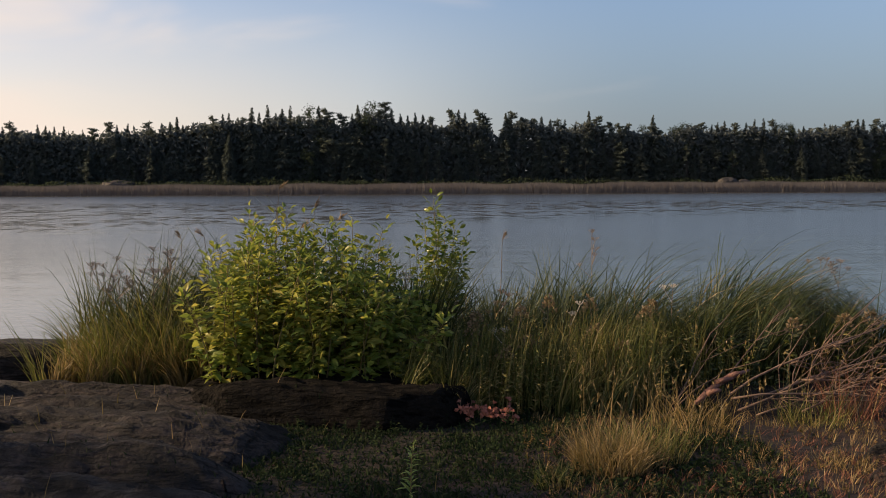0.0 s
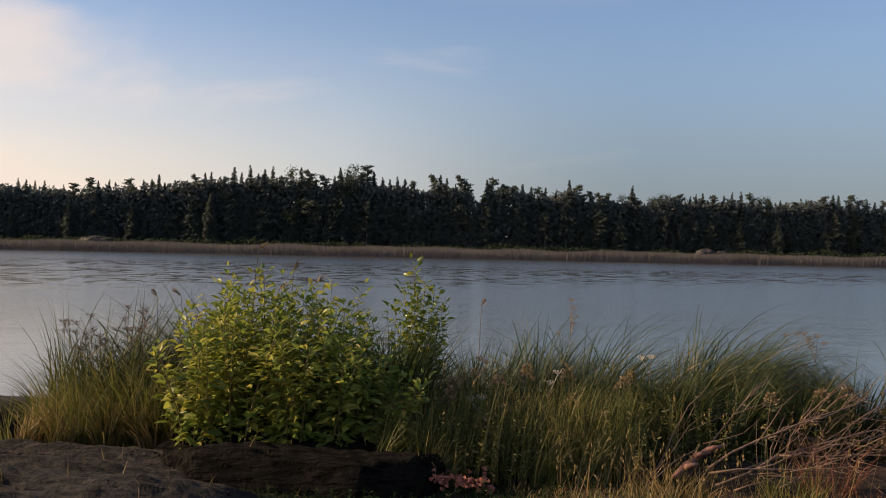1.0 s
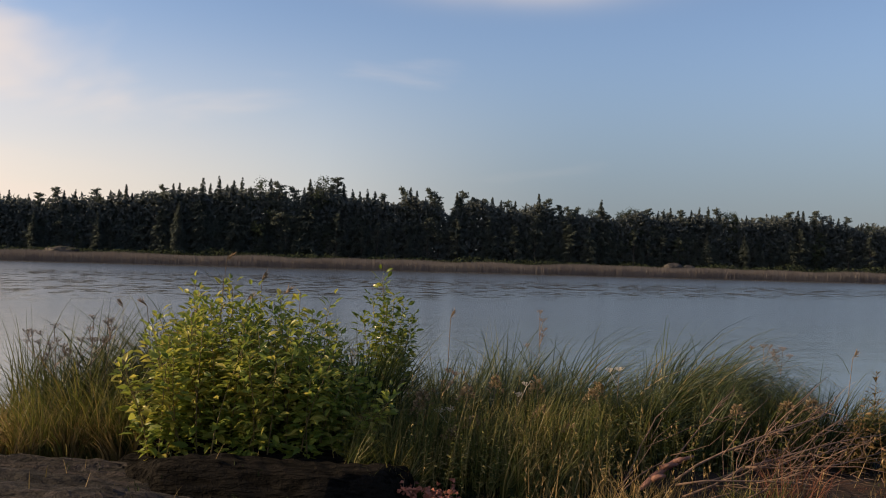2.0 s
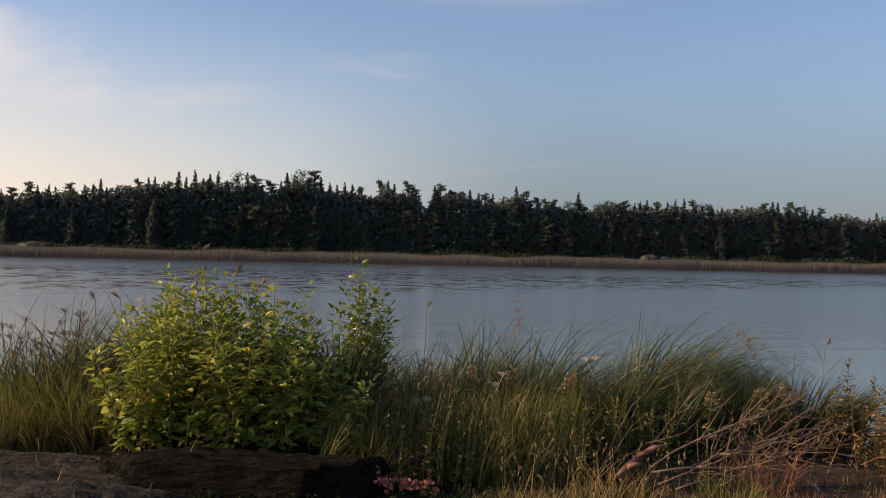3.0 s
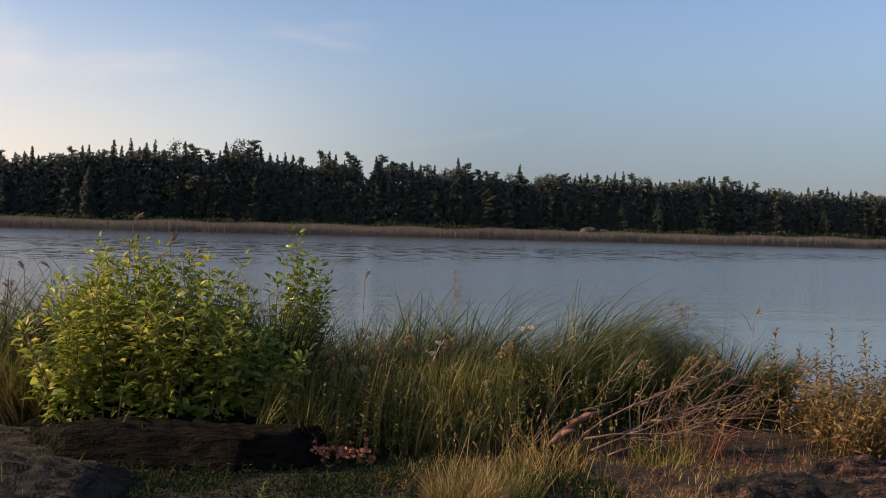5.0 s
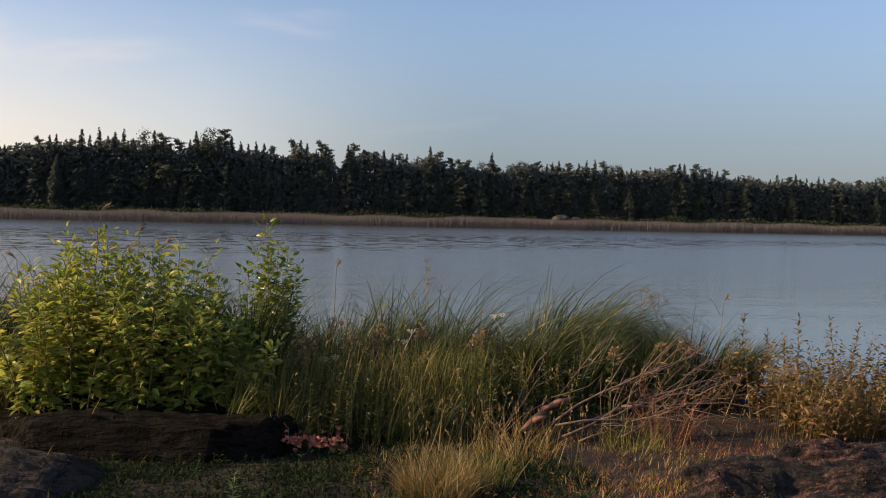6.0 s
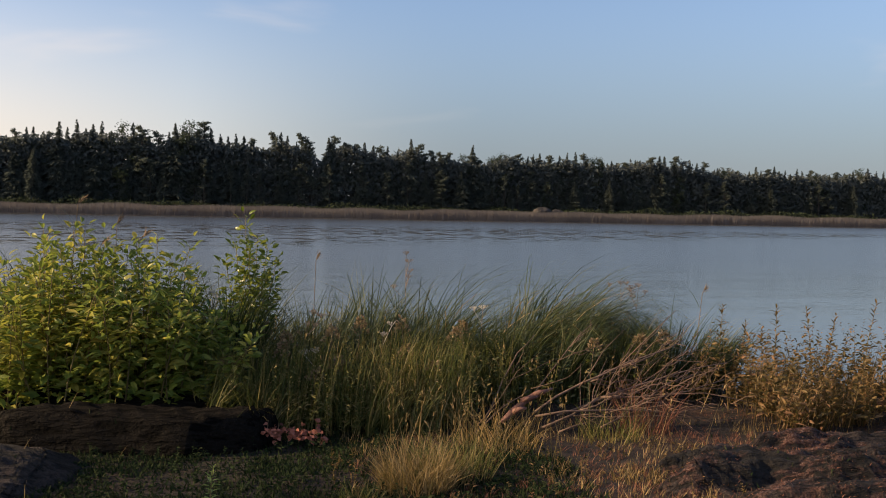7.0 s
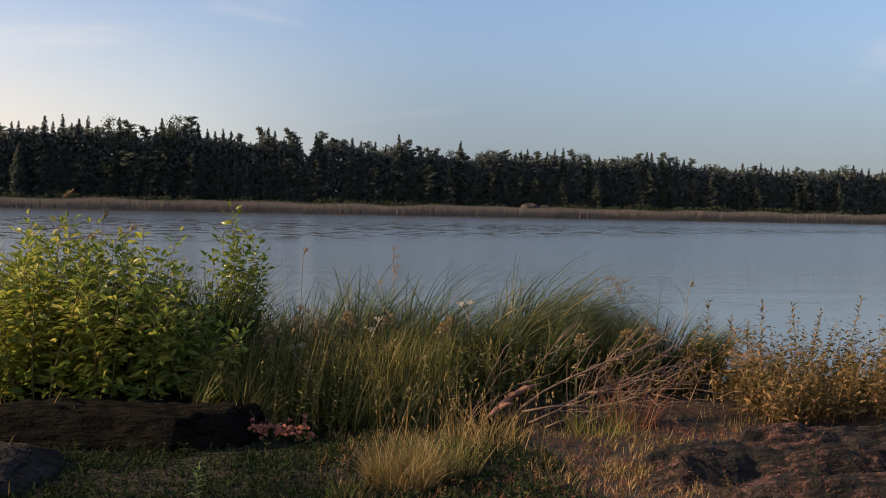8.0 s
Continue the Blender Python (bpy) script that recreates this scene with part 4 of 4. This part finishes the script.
def spruce_mesh(seed):
    """A spruce of height 1: trunk, and whorls of drooping boughs, uneven in length."""
    r = np.random.default_rng(seed)
    trunk = tube([(0, 0, 0), (0, 0, 0.5), (0, 0, 0.99)], [0.012, 0.008, 0.0012], 6)
    pos, way, L = [], [], []
    for level in np.linspace(0.05, 0.985, 40):
        whorl = r.uniform(0.75, 1.15)
        for k in range(9):
            a = r.uniform(0, 6.28)
            z = min(0.99, level + r.normal(0, 0.007))
            reach = (min(0.17, 0.36 * (1 - z)) + 0.003) * whorl * r.uniform(0.6, 1.15)
            for q in (0.05, 0.3, 0.5, 0.7):
                for side in (-0.6, 0.0, 0.6):
                    rr = reach * q
                    pos.append((rr * math.cos(a), rr * math.sin(a), z - 0.35 * rr + r.normal(0, 0.005)))
                    way.append((math.cos(a + side), math.sin(a + side), -0.4 + 0.35 * q + r.normal(0, 0.2)))
                    L.append(0.009 + 0.42 * reach)
    L = np.array(L)
    crown = sprays(np.array(pos), np.array(way), L, L * 0.42, r.uniform(-0.9, 0.9, len(L)))
    return trunk, crown


def pine_mesh(seed):
    """A pine of height 1: bent trunk with rising limbs, crown of ragged needle pads flagged to one side."""
    r = np.random.default_rng(seed)
    bend = r.normal(0, 0.025)
    flag = r.uniform(0, 6.28)
    trunk = [tube([(0, 0, 0), (bend, 0, 0.5), (bend * 1.5, 0, 0.95)], [0.013, 0.01, 0.003], 6)]
    pos, way, L = [], [], []
    low = r.uniform(0.1, 0.3)
    for i in range(30):
        z = low + (0.96 - low) * (i / 29) ** 0.8
        a = flag + r.normal(0, 1.3)
        reach = r.uniform(0.03, 0.19) * (1.03 - 0.9 * ((z - low) / (1 - low)) ** 1.6)
        c = np.array([bend * 1.5 + reach * math.cos(a), reach * math.sin(a), z + 0.3 * reach])
        trunk.append(tube([(bend * 1.3, 0, z - 0.03), tuple(c)], [0.004, 0.0012], 4))
        size = r.uniform(0.7, 1.3)
        for k in range(60):
            d = r.normal(0, 1, 3) * (0.027, 0.027, 0.01) * size * (1.1 - 0.5 * z)
            pos.append(c + d + np.array([math.cos(a), math.sin(a), 0.4]) * r.uniform(-0.03, 0.03))
            way.append(r.normal(0, 1, 3) * (1, 1, 0.4) + (0.6 * math.cos(a), 0.6 * math.sin(a), 0.45))
            L.append(r.uniform(0.018, 0.04))
    L = np.array(L)
    return join(*trunk), sprays(np.array(pos), np.array(way), L, L * 0.55, r.uniform(-1.5, 1.5, len(L)))


def birch_mesh(seed):
    """A broadleaf of height 1 with a rounded crown."""
    r = np.random.default_rng(seed)
    trunk = [tube([(0, 0, 0), (0.01, 0, 0.5), (0.0, 0, 0.92)], [0.01, 0.007, 0.002], 6)]
    pos, way, L = [], [], []
    for i in range(40):
        z = 0.12 + 0.84 * i / 39
        a = r.uniform(0, 6.28)
        reach = r.uniform(0.03, 0.18) * math.sin(math.pi * min(0.96, (z - 0.04) / 0.96)) ** 0.6
        c = np.array([reach * math.cos(a), reach * math.sin(a), z])
        trunk.append(tube([(0, 0, max(0.05, z - 0.06)), tuple(c)], [0.003, 0.001], 4))
        for k in range(54):
            pos.append(c + r.normal(0, 1, 3) * (0.03, 0.03, 0.022))
            way.append(r.normal(0, 1, 3))
            L.append(r.uniform(0.012, 0.026))
    L = np.array(L)
    return join(*trunk), sprays(np.array(pos), np.array(way), L, L * 0.7, r.uniform(-1.5, 1.5, len(L)))


def build_forest():
    kinds = {}
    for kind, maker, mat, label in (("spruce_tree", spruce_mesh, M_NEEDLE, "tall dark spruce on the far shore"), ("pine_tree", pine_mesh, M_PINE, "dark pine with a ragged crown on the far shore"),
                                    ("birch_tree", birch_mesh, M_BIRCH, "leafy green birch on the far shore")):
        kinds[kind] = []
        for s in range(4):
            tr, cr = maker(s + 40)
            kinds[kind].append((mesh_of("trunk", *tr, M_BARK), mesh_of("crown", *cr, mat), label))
    r = np.random.default_rng(11)

    def plant(kind, x, y, h):
        tm, cm, label = kinds[kind][r.integers(4)]
        ob = thing(kind, label, "tree", group="trees on the far shore")
        part("trunk", tm, ob)
        part("crown", cm, ob)
        z = float(ground_z(x, y))
        w = h * r.uniform(0.75, 1.05)
        ob.matrix_basis = Matrix.LocRotScale((x, y, z - 0.1), Euler((0, 0, r.uniform(0, 6.28))), (w, w, h))

    def species(x):
        if x < -62:
            p = (0.72, 0.22, 0.06)
        elif x < -24:
            p = (0.75, 0.22, 0.03)
        elif x < 45:
            p = (0.45, 0.53, 0.02)
        elif x < 62:
            p = (0.15, 0.35, 0.5)
        else:
            p = (0.42, 0.5, 0.08)
        return r.choice(["spruce_tree", "pine_tree", "birch_tree"], p=p)

    x = -138.0
    while x < 205:
        y = r.uniform(210.8, 212.2)
        if abs(x - 12.9) > 0.9:
            plant(species(x), x, y, (skyline(x) - 0.3) * (r.uniform(0.86, 1.0) if r.random() < 0.6 else r.uniform(0.96, 1.05)))
        x += r.uniform(1.3, 2.5)
    for i in range(110):
        x = r.uniform(-138, 205)
        y = r.uniform(208.6, 209.8)
        plant(species(x), x, y, skyline(x) * r.uniform(0.3, 0.75))
    plant("spruce_tree", 47.6, 211, 16.0)
    plant("spruce_tree", 33.2, 211, 17.0)
    # unseen young birches added on this shore, up-sun, to shade the rocks
    for x, y, h, w in ((-14.6, 5.35, 6.3, 7.5), (-15.2, 3.7, 6.2, 8.0)):
        tm, cm, label = kinds["birch_tree"][1]
        ob = thing("birch_tree", "unseen young birch on the near shore, added to shade the rocks", "tree")
        part("trunk", tm, ob)
        part("crown", cm, ob)
        ob.matrix_basis = Matrix.LocRotScale((x, y, float(ground_z(x, y)) - 0.05), Euler((0, 0, x)), (w, w, h))
    # the wood behind the first rows
    n = 170000
    x, y = r.uniform(-145, 215, n), 209.5 + 14 * r.random(n) ** 1.4
    z = ground_z(x, y) + r.random(n) ** 0.9 * (skyline(x) * 0.87 - 1 + 1.2 * wave_noise(x, y, 6, 51))
    L = r.uniform(0.5, 1.25, n)
    pos = np.stack([x, y, z], 1)
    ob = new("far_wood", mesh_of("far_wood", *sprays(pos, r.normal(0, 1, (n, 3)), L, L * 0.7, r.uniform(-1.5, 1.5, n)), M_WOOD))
    tagged(ob, "dense dark conifer wood behind the shore trees", "forest", kind="stuff")
    # bank undergrowth and reeds
    n = 16000
    x, y = r.uniform(-150, 220, n), r.uniform(204.5, 209, n)
    L = r.uniform(0.3, 0.8, n)
    pos = np.stack([x, y, ground_z(x, y) + r.random(n) * (1.4 + 0.8 * wave_noise(x, y, 8, 52))], 1)
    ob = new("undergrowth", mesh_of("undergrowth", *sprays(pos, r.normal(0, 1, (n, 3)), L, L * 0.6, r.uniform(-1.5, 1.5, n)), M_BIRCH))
    tagged(ob, "dark bushy undergrowth along the far bank", "undergrowth", kind="stuff")
    n = 80000
    x, y = r.uniform(-150, 220, n), r.uniform(198.5, 205.5, n)
    h = r.uniform(2.0, 2.35, n) * (1 + 0.12 * wave_noise(x, y, 12, 53))
    pts = np.stack([x, y, np.full(n, WATER_Z - 0.1)], 1)
    v, f = blades(pts, h, r.uniform(0.05, 0.1, n), r.normal(0, 2, n), r.uniform(0, 0.2, n), r.uniform(0, 0.3, n), r.normal(0, 0.5, n), 2)
    tagged(new("reed_bed", mesh_of("reed_bed", v, f, M_REED)), "tan reed bed along the far waterline", "reeds", kind="stuff")


build_forest()


def boulder(x, y, w, h, seed):
    r = np.random.default_rng(seed)
    bm = bmesh.new()
    bmesh.ops.create_icosphere(bm, subdivisions=4, radius=1)
    for v in bm.verts:
        k = 1 + 0.22 * noise.noise(v.co * 1.4 + Vector((seed, 0, 0))) + 0.08 * noise.noise(v.co * 4)
        v.co = Vector((v.co.x * w * k, v.co.y * w * 0.5 * k, v.co.z * h * k))
    me = bpy.data.meshes.new("shore_boulder")
    bm.to_mesh(me)
    bm.free()
    me.materials.append(M_FAR_ROCK)
    ob = new("shore_boulder", me)
    ob.location = (x, y, float(ground_z(x, y)) + h * 0.3)
    tagged(ob, "long low pale boulder on the far bank", "boulder", "boulders on the far bank")


for x, y, w, h in ((-71, 206.0, 4.0, 1.5), (63, 206.0, 2.6, 1.4), (66.5, 206, 1.8, 1.1)):
    boulder(x, y, w, h, int(abs(x)))
